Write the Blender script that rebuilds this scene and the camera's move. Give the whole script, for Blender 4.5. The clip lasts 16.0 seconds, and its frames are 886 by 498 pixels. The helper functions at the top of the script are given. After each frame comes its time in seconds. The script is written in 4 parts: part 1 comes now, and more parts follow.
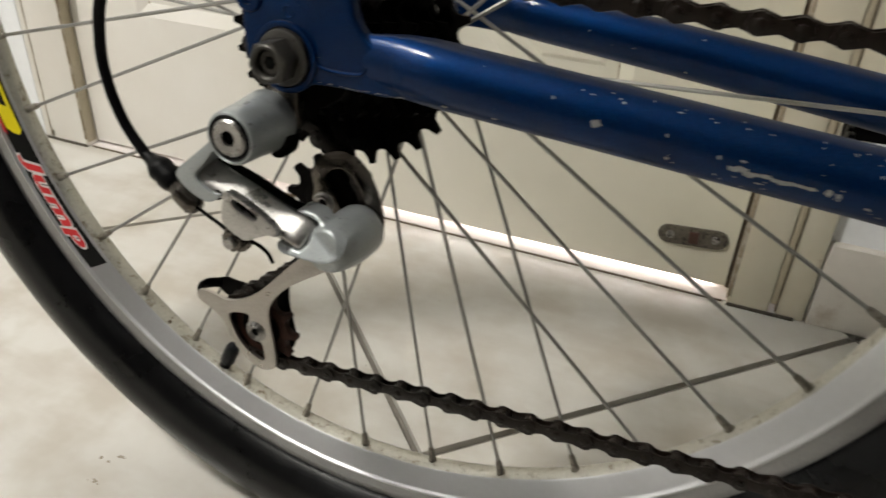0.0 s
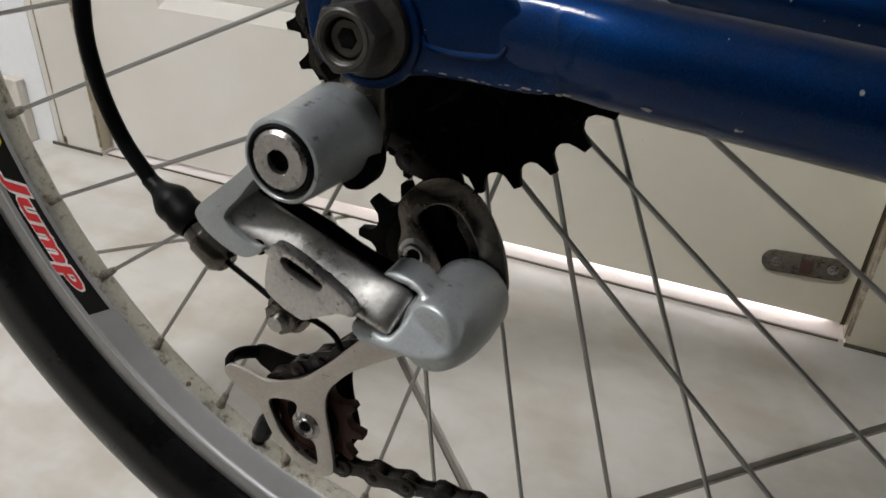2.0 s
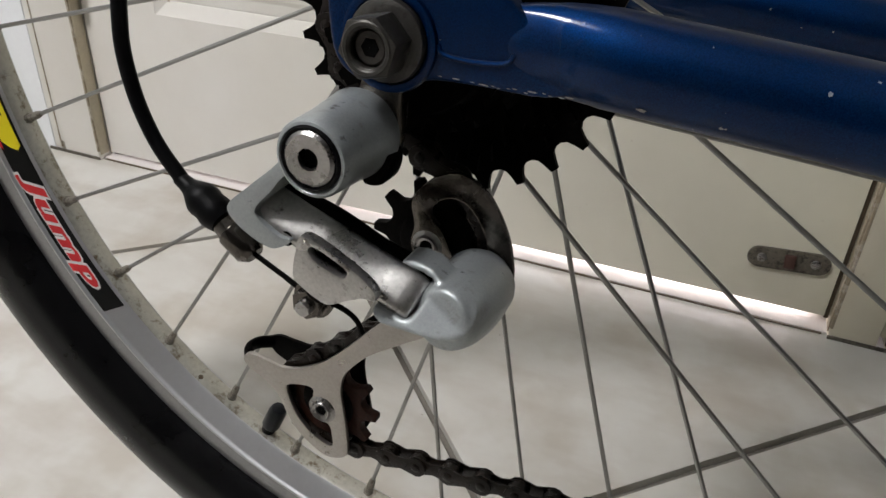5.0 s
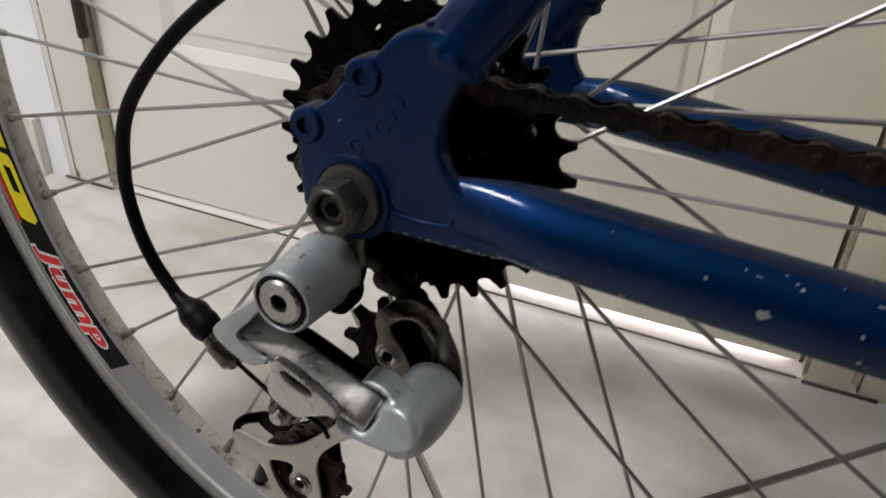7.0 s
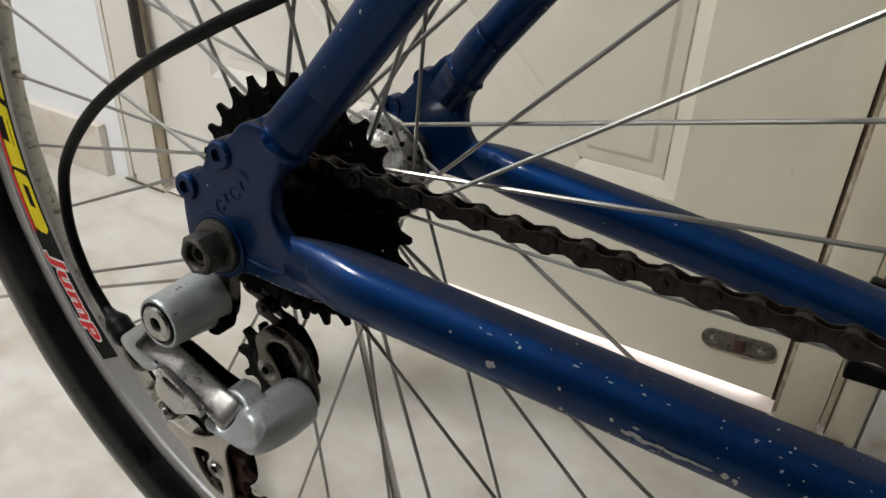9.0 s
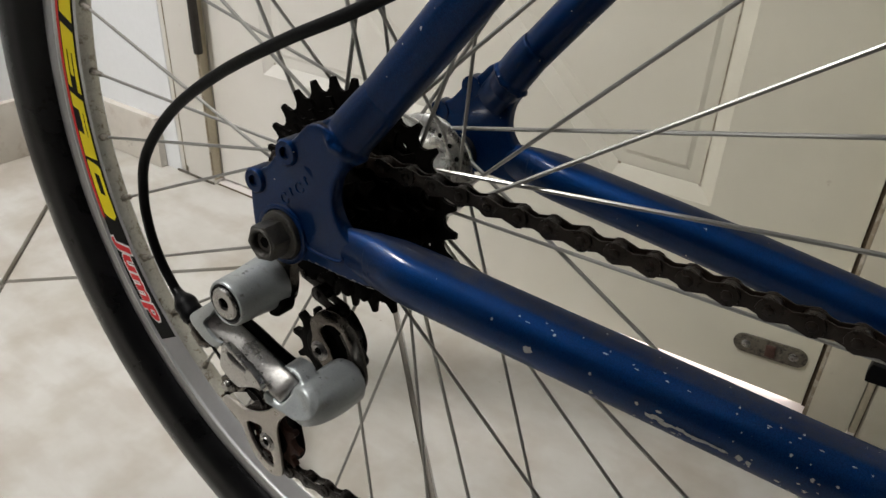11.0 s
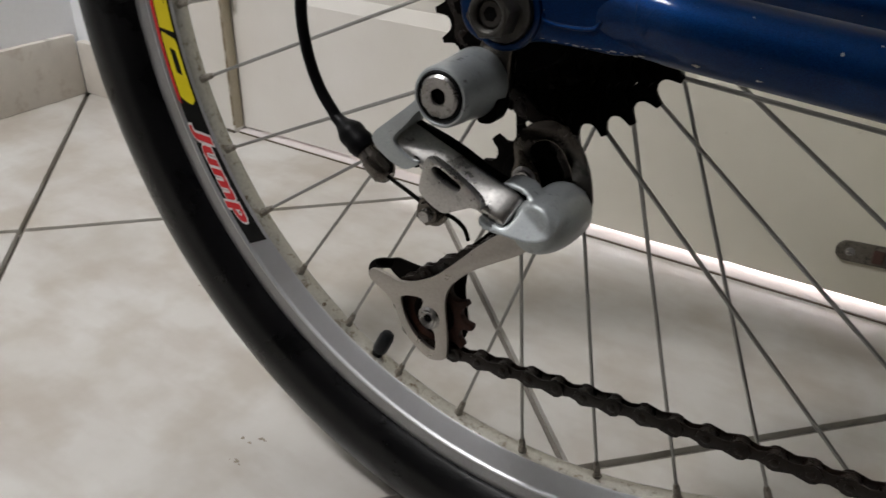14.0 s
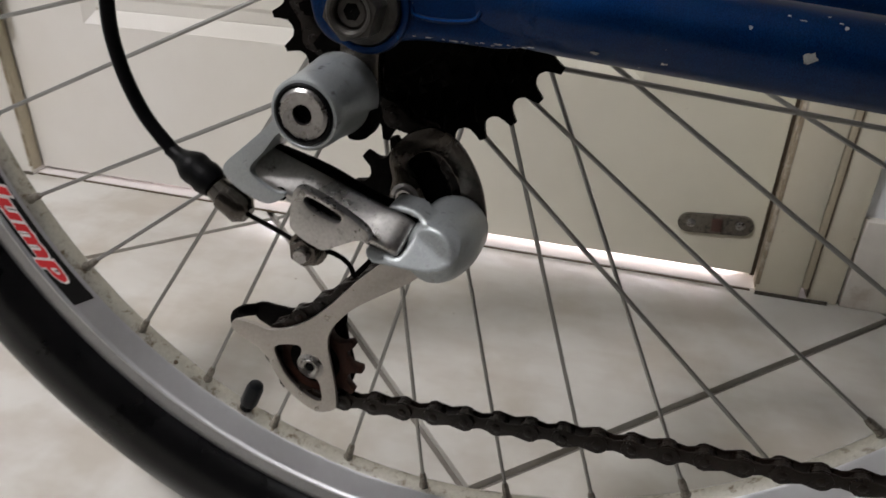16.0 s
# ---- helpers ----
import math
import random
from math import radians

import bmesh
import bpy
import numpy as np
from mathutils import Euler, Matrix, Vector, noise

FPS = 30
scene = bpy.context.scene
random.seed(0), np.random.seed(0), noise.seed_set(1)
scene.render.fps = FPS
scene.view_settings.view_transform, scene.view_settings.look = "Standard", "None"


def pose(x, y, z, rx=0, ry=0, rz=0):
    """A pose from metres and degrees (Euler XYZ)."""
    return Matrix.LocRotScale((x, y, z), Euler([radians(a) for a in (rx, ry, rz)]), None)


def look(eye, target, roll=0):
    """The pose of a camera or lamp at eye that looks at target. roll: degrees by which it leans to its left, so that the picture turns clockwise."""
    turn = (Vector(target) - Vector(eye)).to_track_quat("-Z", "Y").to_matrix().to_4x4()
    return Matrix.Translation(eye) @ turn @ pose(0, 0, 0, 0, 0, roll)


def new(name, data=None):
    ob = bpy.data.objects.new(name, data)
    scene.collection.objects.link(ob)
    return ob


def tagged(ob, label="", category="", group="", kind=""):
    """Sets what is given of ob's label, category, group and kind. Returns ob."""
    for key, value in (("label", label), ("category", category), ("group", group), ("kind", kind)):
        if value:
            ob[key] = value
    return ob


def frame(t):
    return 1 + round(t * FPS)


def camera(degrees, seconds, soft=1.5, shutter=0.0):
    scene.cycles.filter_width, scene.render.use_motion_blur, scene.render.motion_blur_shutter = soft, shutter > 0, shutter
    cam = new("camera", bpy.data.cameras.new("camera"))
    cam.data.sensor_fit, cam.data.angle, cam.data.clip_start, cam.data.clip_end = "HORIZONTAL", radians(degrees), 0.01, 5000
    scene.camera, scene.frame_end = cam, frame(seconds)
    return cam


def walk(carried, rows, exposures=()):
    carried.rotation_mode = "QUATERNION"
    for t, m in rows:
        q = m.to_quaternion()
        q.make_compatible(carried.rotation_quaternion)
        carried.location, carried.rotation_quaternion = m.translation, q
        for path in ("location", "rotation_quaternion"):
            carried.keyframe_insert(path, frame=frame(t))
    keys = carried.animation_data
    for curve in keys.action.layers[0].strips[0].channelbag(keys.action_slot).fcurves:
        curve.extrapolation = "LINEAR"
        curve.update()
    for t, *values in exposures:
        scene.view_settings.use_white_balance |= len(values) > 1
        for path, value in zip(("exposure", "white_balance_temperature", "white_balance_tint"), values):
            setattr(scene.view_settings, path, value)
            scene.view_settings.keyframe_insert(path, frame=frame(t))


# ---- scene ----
cam = camera(60.8, 16.0, soft=1.5, shutter=0.5)
ROWS = [
    (0.0, 0.1589, -0.3038, 0.4160, 58.55, -2.55, 23.41),
    (0.5, 0.1308, -0.2941, 0.4068, 58.52, -2.46, 25.90),
    (1.0, 0.1208, -0.2592, 0.3894, 58.55, -2.10, 26.63),
    (1.5, 0.1019, -0.2364, 0.3725, 58.64, -1.92, 25.94),
    (2.0, 0.0875, -0.2255, 0.3760, 58.85, -1.98, 24.94),
    (2.5, 0.0927, -0.2253, 0.3841, 58.94, -2.00, 24.52),
    (3.0, 0.0905, -0.2318, 0.3828, 59.01, -2.01, 24.28),
    (3.5, 0.0900, -0.2351, 0.3801, 59.11, -1.96, 24.21),
    (4.0, 0.0881, -0.2383, 0.3802, 59.09, -2.00, 24.01),
    (6.5, 0.0936, -0.2460, 0.4037, 59.16, -2.02, 23.93),
    (7.0, 0.1063, -0.2447, 0.4317, 59.08, -2.24, 25.14),
    (7.5, 0.1328, -0.2377, 0.4430, 58.86, -2.78, 28.22),
    (8.0, 0.1658, -0.2322, 0.4591, 58.94, -2.44, 29.88),
    (10.5, 0.2062, -0.2543, 0.4833, 58.87, -2.14, 35.05),
    (11.0, 0.2063, -0.2583, 0.4869, 58.86, -2.14, 35.56),
    (11.5, 0.2046, -0.2646, 0.4864, 58.97, -2.09, 36.04),
    (12.0, 0.1927, -0.2770, 0.4695, 58.96, -2.23, 36.30),
    (12.5, 0.1553, -0.2899, 0.4399, 58.55, -1.79, 36.08),
    (13.0, 0.1332, -0.2917, 0.4105, 58.75, -1.93, 36.23),
    (13.5, 0.1267, -0.2975, 0.3981, 58.87, -1.77, 35.34),
    (14.0, 0.1170, -0.3003, 0.3889, 58.96, -1.50, 32.22),
    (14.5, 0.1205, -0.3001, 0.3966, 59.33, -1.69, 28.61),
    (15.0, 0.1239, -0.2929, 0.3984, 59.25, -1.43, 25.94),
    (15.5, 0.1031, -0.2828, 0.3749, 59.39, -0.91, 21.83),
    (16.0, 0.0858, -0.2756, 0.3773, 59.71, -1.14, 17.55),
]
EXPOSURES = [(0.0, 0.13, 6860, 8), (0.5, -0.05, 6830, 8), (1.5, -0.18, 6480, 11), (4.0, -0.09, 6390, 11), (6.5, -0.11, 6380, 12), (8.0, 0.02, 6480, 10),
             (10.5, -0.11, 6620, 10), (12.0, -0.17, 6560, 10), (13.0, -0.36, 6450, 11), (14.5, -0.36, 6430, 13), (16.0, -0.21, 6430, 14)]
walk(cam, [(t, pose(x, y, z, rx, ry, rz)) for t, x, y, z, rx, ry, rz in ROWS], EXPOSURES)

# ---- light: one unseen lamp high by the left wall of a room with dark unseen walls, and the lit room behind the door ----
world = bpy.data.worlds.new("room_dark")
scene.world = world
world.use_nodes = True
world.node_tree.nodes["Background"].inputs["Color"].default_value = (0.9, 0.95, 1.0, 1)
world.node_tree.nodes["Background"].inputs["Strength"].default_value = 0.003


def area_lamp(name, size_x, size_y, watts, colour, m):
    data = bpy.data.lights.new(name, "AREA")
    data.shape, data.size, data.size_y, data.energy, data.color = "RECTANGLE", size_x, size_y, watts, colour
    ob = new(name, data)
    ob.matrix_world = m
    return ob


DOOR = pose(0.1905, 0.3668, 0, 0, 0, 1.0)   # x along the door to its lock side, y into the wall, z up
area_lamp("wall_lamp_light", 0.34, 0.20, 30.0, (0.985, 0.970, 0.945), pose(-0.72, -0.62, 1.80, 14, 18, 0))
area_lamp("next_room_light", 1.1, 0.5, 105, (1.0, 0.92, 0.97), DOOR @ look((-0.40, 0.75, 0.26), (-0.40, 0.0, 0.02)))


# ---- materials ----
def node_mat(name):
    m = bpy.data.materials.new(name)
    m.use_nodes = True
    nt = m.node_tree
    return m, nt, nt.nodes["Principled BSDF"]


def link(nt, a, b):
    nt.links.new(a, b)


def noise_node(nt, scale, detail=4.0, rough=0.6, coord="Object", stretch=None):
    place = nt.nodes.new("ShaderNodeNewGeometry").outputs["Position"] if coord == "World" else nt.nodes.new("ShaderNodeTexCoord").outputs[coord]
    n = nt.nodes.new("ShaderNodeTexNoise")
    n.inputs["Scale"].default_value, n.inputs["Detail"].default_value, n.inputs["Roughness"].default_value = scale, detail, rough
    if stretch:
        mp = nt.nodes.new("ShaderNodeMapping")
        mp.inputs["Scale"].default_value = stretch
        link(nt, place, mp.inputs["Vector"])
        link(nt, mp.outputs["Vector"], n.inputs["Vector"])
    else:
        link(nt, place, n.inputs["Vector"])
    return n.outputs["Fac"]


def ramp(nt, fac, stops):
    r = nt.nodes.new("ShaderNodeValToRGB")
    el = r.color_ramp.elements
    while len(el) < len(stops):
        el.new(0.5)
    for e, (p, c) in zip(el, stops):
        e.position, e.color = p, (*c, 1) if len(c) == 3 else c
    link(nt, fac, r.inputs["Fac"])
    return r.outputs["Color"]


def mix(nt, fac, a, b):
    m = nt.nodes.new("ShaderNodeMix")
    m.data_type = "RGBA"
    for sock, v in ((m.inputs[0], fac), (m.inputs[6], a), (m.inputs[7], b)):
        if isinstance(v, (int, float)):
            sock.default_value = v
        elif isinstance(v, tuple):
            sock.default_value = (*v, 1)
        else:
            link(nt, v, sock)
    return m.outputs[2]


def grey(v):
    return (v, v, v)


def bump(nt, bsdf, fac, strength, distance=0.001):
    b = nt.nodes.new("ShaderNodeBump")
    b.inputs["Strength"].default_value, b.inputs["Distance"].default_value = strength, distance
    link(nt, fac, b.inputs["Height"])
    link(nt, b.outputs["Normal"], bsdf.inputs["Normal"])


def shade(v, k):
    return tuple(max(0.0, min(1.0, c * k)) for c in v)


def surface(name, colour, rough, metal=0.0, fine=400.0, coarse=40.0, spread=0.25, relief=0.1, dirt=None, dirt_amount=0.5,
            rough_spread=0.12, coat=0.0, stretch=None, gloss=0.5, grease=None):
    """A surface with two scales of tone, uneven gloss, fine relief and patches of dirt."""
    m, nt, b = node_mat(name)
    n1, n2 = noise_node(nt, fine, stretch=stretch), noise_node(nt, coarse)
    c1 = ramp(nt, n1, [(0.3, shade(colour, 1 - spread)), (0.7, shade(colour, 1 + spread))])
    c2 = ramp(nt, n2, [(0.3, shade(colour, 1 - spread * 0.7)), (0.7, shade(colour, 1 + spread * 0.7))])
    col = mix(nt, 0.5, c1, c2)
    if dirt:
        mask = ramp(nt, noise_node(nt, coarse * 1.7, 6.0, 0.7), [(1 - dirt_amount, grey(0.0)), (min(1.0, 1.15 - dirt_amount), grey(1.0))])
        col = mix(nt, mask, col, dirt)
    if grease:
        scale, start = grease
        spots = ramp(nt, noise_node(nt, scale, 5.0, 0.62), [(start, grey(0.0)), (start + 0.07, grey(0.85))])
        col = mix(nt, spots, col, (0.022, 0.018, 0.015))
    link(nt, col, b.inputs["Base Color"])
    b.inputs["Metallic"].default_value = metal
    link(nt, ramp(nt, n2, [(0.3, grey(max(0.02, rough - rough_spread))), (0.7, grey(min(1, rough + rough_spread)))]), b.inputs["Roughness"])
    b.inputs["Specular IOR Level"].default_value = gloss
    b.inputs["Coat Weight"].default_value = coat
    b.inputs["Coat Roughness"].default_value = 0.08
    if relief:
        bump(nt, b, n1, relief)
    return m


M = {}
M["rubber"] = surface("black_rubber", (0.0018, 0.0019, 0.0023), 0.34, fine=900, coarse=25, spread=0.3, relief=0.10, dirt=(0.0035, 0.0035, 0.0034), dirt_amount=0.34, gloss=0.24)
M["alloy"] = surface("brushed_alloy", (0.68, 0.685, 0.705), 0.44, 1.0, fine=300, coarse=12, spread=0.04, relief=0.02, rough_spread=0.05)
M["brake_track"] = surface("worn_brake_track", (0.36, 0.36, 0.365), 0.46, 0.95, fine=700, coarse=40, spread=0.12, relief=0.06)
M["rim_inner"] = surface("dirty_rim_bed", (0.52, 0.51, 0.465), 0.42, 0.85, fine=500, coarse=90, spread=0.2, relief=0.1, dirt=(0.17, 0.125, 0.08), dirt_amount=0.46)
M["spoke"] = surface("stainless_spoke", (0.33, 0.325, 0.31), 0.42, 1.0, fine=9, coarse=3, spread=0.10, relief=0.0)
M["nipple"] = surface("tarnished_nipple", (0.26, 0.24, 0.21), 0.45, 0.9, fine=900, coarse=200, spread=0.3, relief=0.1, dirt=(0.10, 0.08, 0.06), dirt_amount=0.45)
M["nipple_grime"] = surface("caked_road_dirt", (0.20, 0.165, 0.12), 0.8, fine=900, coarse=300, spread=0.35, relief=0.3)
M["silver_paint"] = surface("silver_lacquer", (0.335, 0.360, 0.366), 0.40, 0.5, fine=1500, coarse=110, spread=0.14, relief=0.03, dirt=(0.24, 0.245, 0.225), dirt_amount=0.42, rough_spread=0.06, coat=0.15, grease=(170, 0.64))
M["pressed_steel"] = surface("polished_pressed_steel", (0.46, 0.45, 0.435), 0.33, 0.95, fine=900, coarse=90, spread=0.25, relief=0.03, dirt=(0.085, 0.072, 0.06), dirt_amount=0.42, grease=(260, 0.65))
M["cage_steel"] = surface("satin_cage_steel", (0.40, 0.375, 0.345), 0.36, 0.95, fine=900, coarse=80, spread=0.14, relief=0.06, dirt=(0.13, 0.10, 0.08), dirt_amount=0.36)
M["smoky_steel"] = surface("smoky_worn_steel", (0.115, 0.103, 0.092), 0.22, 0.95, fine=700, coarse=110, spread=0.25, relief=0.06, dirt=(0.045, 0.04, 0.035), dirt_amount=0.45)
M["bolt"] = surface("dull_bolt_steel", (0.36, 0.35, 0.34), 0.30, 1.0, fine=900, coarse=200, spread=0.2, relief=0.05, dirt=(0.06, 0.05, 0.04), dirt_amount=0.42)
M["nut"] = surface("grey_zinc_nut", (0.058, 0.055, 0.050), 0.40, 0.6, fine=900, coarse=160, spread=0.3, relief=0.15, dirt=(0.03, 0.026, 0.022), dirt_amount=0.42)
M["black_steel"] = surface("greasy_black_steel", (0.0018, 0.0015, 0.0013), 0.5, 0.0, fine=900, coarse=120, spread=0.5, relief=0.2, dirt=(0.011, 0.0075, 0.005), dirt_amount=0.40, gloss=0.03)
M["chain"] = surface("oily_rusty_chain", (0.0075, 0.0046, 0.0032), 0.32, 0.1, fine=1200, coarse=200, spread=0.5, relief=0.25, dirt=(0.018, 0.009, 0.005), dirt_amount=0.42, gloss=0.27)
M["pulley"] = surface("grimy_brown_pulley", (0.030, 0.010, 0.006), 0.5, 0.0, fine=900, coarse=150, spread=0.4, relief=0.2, dirt=(0.005, 0.004, 0.0035), dirt_amount=0.45, gloss=0.15)
M["black_plastic"] = surface("black_plastic", (0.002, 0.002, 0.0025), 0.42, fine=800, coarse=90, spread=0.2, relief=0.12, gloss=0.10)
M["valve_plastic"] = surface("dark_blue_valve_cap", (0.003, 0.004, 0.006), 0.4, fine=800, coarse=90, spread=0.2, relief=0.1, gloss=0.2)
# Near black that paints the shade in bores, sockets, holes and slots.
M["cavity"] = surface("cavity_shade", (0.002, 0.002, 0.002), 0.7, fine=800, coarse=90, gloss=0.04)
M["hub"] = surface("polished_hub_alloy", (0.60, 0.595, 0.58), 0.27, 1.0, fine=500, coarse=80, spread=0.1, relief=0.05, dirt=(0.20, 0.18, 0.15), dirt_amount=0.44, rough_spread=0.08, grease=(150, 0.62))
M["yellow"] = surface("yellow_vinyl", (0.72, 0.60, 0.01), 0.4, fine=900, coarse=60, spread=0.05, relief=0.0)
M["red"] = surface("red_vinyl", (0.55, 0.025, 0.03), 0.4, fine=900, coarse=60, spread=0.08, relief=0.0)
M["white_vinyl"] = surface("white_vinyl", (0.70, 0.68, 0.66), 0.4, fine=900, coarse=60, spread=0.05, relief=0.0)
M["black_vinyl"] = surface("black_vinyl", (0.005, 0.005, 0.005), 0.35, fine=900, coarse=60, spread=0.2, relief=0.0, gloss=0.25)
M["primer"] = surface("bare_chipped_primer", (0.27, 0.275, 0.27), 0.5, 0.3, fine=1500, coarse=300, spread=0.4, relief=0.2)
M["wall_paint"] = surface("white_wall_paint", (0.87, 0.89, 0.91), 0.6, fine=150, coarse=4, spread=0.03, relief=0.12)
# Paint of the unseen walls, made dark to cut the light they bounce.
M["far_paint"] = surface("dark_wall_paint", (0.22, 0.20, 0.18), 0.6, fine=150, coarse=4, spread=0.05, relief=0.12)
M["baseboard"] = surface("beige_stone_baseboard", (0.68, 0.64, 0.58), 0.35, fine=60, coarse=11, spread=0.08, relief=0.06, dirt=(0.50, 0.43, 0.36), dirt_amount=0.42)
M["sill_stone"] = surface("pale_threshold_stone", (0.72, 0.68, 0.66), 0.55, fine=80, coarse=12, spread=0.06, relief=0.04)
M["grimy_wood"] = surface("grimy_worn_wood", (0.33, 0.27, 0.19), 0.6, fine=300, coarse=40, spread=0.25, relief=0.2, dirt=(0.58, 0.53, 0.44), dirt_amount=0.52)
M["old_cream"] = surface("yellowed_cream_paint", (0.52, 0.46, 0.34), 0.45, fine=300, coarse=30, spread=0.12, relief=0.1, dirt=(0.30, 0.25, 0.17), dirt_amount=0.35)
M["old_iron"] = surface("mottled_old_iron", (0.13, 0.115, 0.09), 0.5, 0.3, fine=500, coarse=130, spread=0.4, relief=0.3, dirt=(0.03, 0.025, 0.02), dirt_amount=0.5)
M["dark_metal"] = surface("blackened_iron", (0.05, 0.045, 0.04), 0.5, 0.6, fine=500, coarse=120, spread=0.4, relief=0.3)
M["joint_dirt"] = surface("brown_joint_dirt", (0.10, 0.072, 0.045), 0.8, fine=300, coarse=30, spread=0.35, relief=0.2)
M["grout"] = surface("grey_grout", (0.20, 0.182, 0.158), 0.8, fine=300, coarse=12, spread=0.25, relief=0.3)


def painted_frame():
    """Blue lacquer over aluminium: a little metal flake, clear coat, dusty tops painted dark, fine chips."""
    m, nt, b = node_mat("blue_metallic_paint")
    flake, broad = noise_node(nt, 2500, 2.0), noise_node(nt, 18, 5.0)
    base = ramp(nt, flake, [(0.35, (0.0003, 0.0130, 0.060)), (0.7, (0.0006, 0.0265, 0.112))])
    base = mix(nt, ramp(nt, broad, [(0.45, grey(0)), (0.75, grey(0.35))]), base, (0.002, 0.011, 0.042))
    chip = ramp(nt, noise_node(nt, 330, 2.0, 0.5), [(0.755, grey(0)), (0.77, grey(1))])
    col = mix(nt, chip, base, (0.42, 0.43, 0.42))
    # Faces that point up get a dusty, near-black tone that darkens the tops.
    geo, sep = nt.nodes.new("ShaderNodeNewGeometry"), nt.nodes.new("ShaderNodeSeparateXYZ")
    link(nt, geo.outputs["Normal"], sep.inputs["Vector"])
    faces_up = ramp(nt, sep.outputs["Z"], [(0.90, grey(0)), (0.95, grey(1))])
    dusty_dark = mix(nt, ramp(nt, noise_node(nt, 130, 5.0, 0.7), [(0.30, grey(0.25)), (0.60, grey(1))]), (0.0, 0.0, 0.0), faces_up)
    dusty_dark = mix(nt, 0.62, (0.0, 0.0, 0.0), dusty_dark)
    col = mix(nt, dusty_dark, col, (0.018, 0.0165, 0.0135))
    link(nt, col, b.inputs["Base Color"])
    link(nt, mix(nt, dusty_dark, grey(0.95), grey(0.0)), b.inputs["Metallic"])
    link(nt, ramp(nt, broad, [(0.3, grey(0.50)), (0.7, grey(0.62))]), b.inputs["Roughness"])
    b.inputs["Specular IOR Level"].default_value = 0.2
    link(nt, mix(nt, dusty_dark, grey(0.36), grey(0.02)), b.inputs["Coat Weight"])
    b.inputs["Coat Roughness"].default_value = 0.12
    bump(nt, b, noise_node(nt, 220, 4.0), 0.05)
    return m


def door_paint(name, dull, clean, yellower=None):
    """Cream gloss paint, brushed downwards, scuffed; the lock side's shade can be painted in."""
    m, nt, b = node_mat(name)
    strokes, stains = noise_node(nt, 60, 4.0, stretch=(6, 1, 0.4)), noise_node(nt, 6, 6.0, 0.65)
    col = ramp(nt, stains, [(0.3, dull), (0.7, clean)])
    if yellower:
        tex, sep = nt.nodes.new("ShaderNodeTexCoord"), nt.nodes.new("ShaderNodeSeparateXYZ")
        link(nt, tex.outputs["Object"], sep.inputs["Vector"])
        # Shade towards the lock side, put into the paint as a darker yellow.
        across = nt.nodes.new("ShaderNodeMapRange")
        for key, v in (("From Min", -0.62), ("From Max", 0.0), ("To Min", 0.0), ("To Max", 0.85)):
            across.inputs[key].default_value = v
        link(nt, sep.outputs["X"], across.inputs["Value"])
        col = mix(nt, across.outputs["Result"], col, mix(nt, ramp(nt, noise_node(nt, 5, 5.0, 0.6), [(0.35, grey(0)), (0.65, grey(1))]), yellower, shade(yellower, 1.12)))
    marks = ramp(nt, noise_node(nt, 85, 5.0, 0.6), [(0.70, grey(0)), (0.78, grey(0.55))])
    col = mix(nt, marks, col, (0.40, 0.33, 0.24))
    link(nt, col, b.inputs["Base Color"])
    link(nt, ramp(nt, stains, [(0.3, grey(0.28)), (0.7, grey(0.42))]), b.inputs["Roughness"])
    bump(nt, b, strokes, 0.12, 0.0015)
    return m


def tile_glaze():
    """Glazed beige ceramic with soft clouds and brown mop smears; each tile a little different."""
    m, nt, b = node_mat("glazed_floor_tile")
    info = nt.nodes.new("ShaderNodeObjectInfo")
    clouds = noise_node(nt, 9, 5.0, 0.6)
    c1 = ramp(nt, clouds, [(0.28, (0.50, 0.48, 0.435)), (0.5, (0.58, 0.565, 0.525)), (0.72, (0.65, 0.645, 0.615))])
    c2 = mix(nt, ramp(nt, info.outputs["Random"], [(0, grey(0)), (1, grey(0.25))]), c1, (0.62, 0.60, 0.56))
    dirt = ramp(nt, noise_node(nt, 45, 7.0, 0.72, "World"), [(0.69, grey(0)), (0.80, grey(0.6))])
    c3 = mix(nt, dirt, c2, (0.36, 0.32, 0.26))
    stain = ramp(nt, noise_node(nt, 10, 4.0, 0.55, "World"), [(0.47, grey(0)), (0.62, grey(0.65))])
    c3 = mix(nt, stain, c3, (0.43, 0.39, 0.325))
    # smears drawn out along the door
    wiped = ramp(nt, noise_node(nt, 17, 4.0, 0.55, "World", stretch=(0.45, 1.35, 1)), [(0.46, grey(0)), (0.68, grey(0.42))])
    c3 = mix(nt, wiped, c3, (0.40, 0.35, 0.295))
    link(nt, c3, b.inputs["Base Color"])
    link(nt, ramp(nt, clouds, [(0.3, grey(0.28)), (0.7, grey(0.42))]), b.inputs["Roughness"])
    bump(nt, b, noise_node(nt, 70, 4.0), 0.06, 0.002)
    return m


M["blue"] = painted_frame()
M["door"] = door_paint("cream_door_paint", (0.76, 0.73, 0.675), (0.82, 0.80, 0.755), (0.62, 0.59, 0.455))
# Right casing only: a darker, yellower copy of the left casing's cream.
M["casing"] = door_paint("yellower_casing_paint", (0.66, 0.60, 0.46), (0.76, 0.72, 0.60))
M["tile"] = tile_glaze()


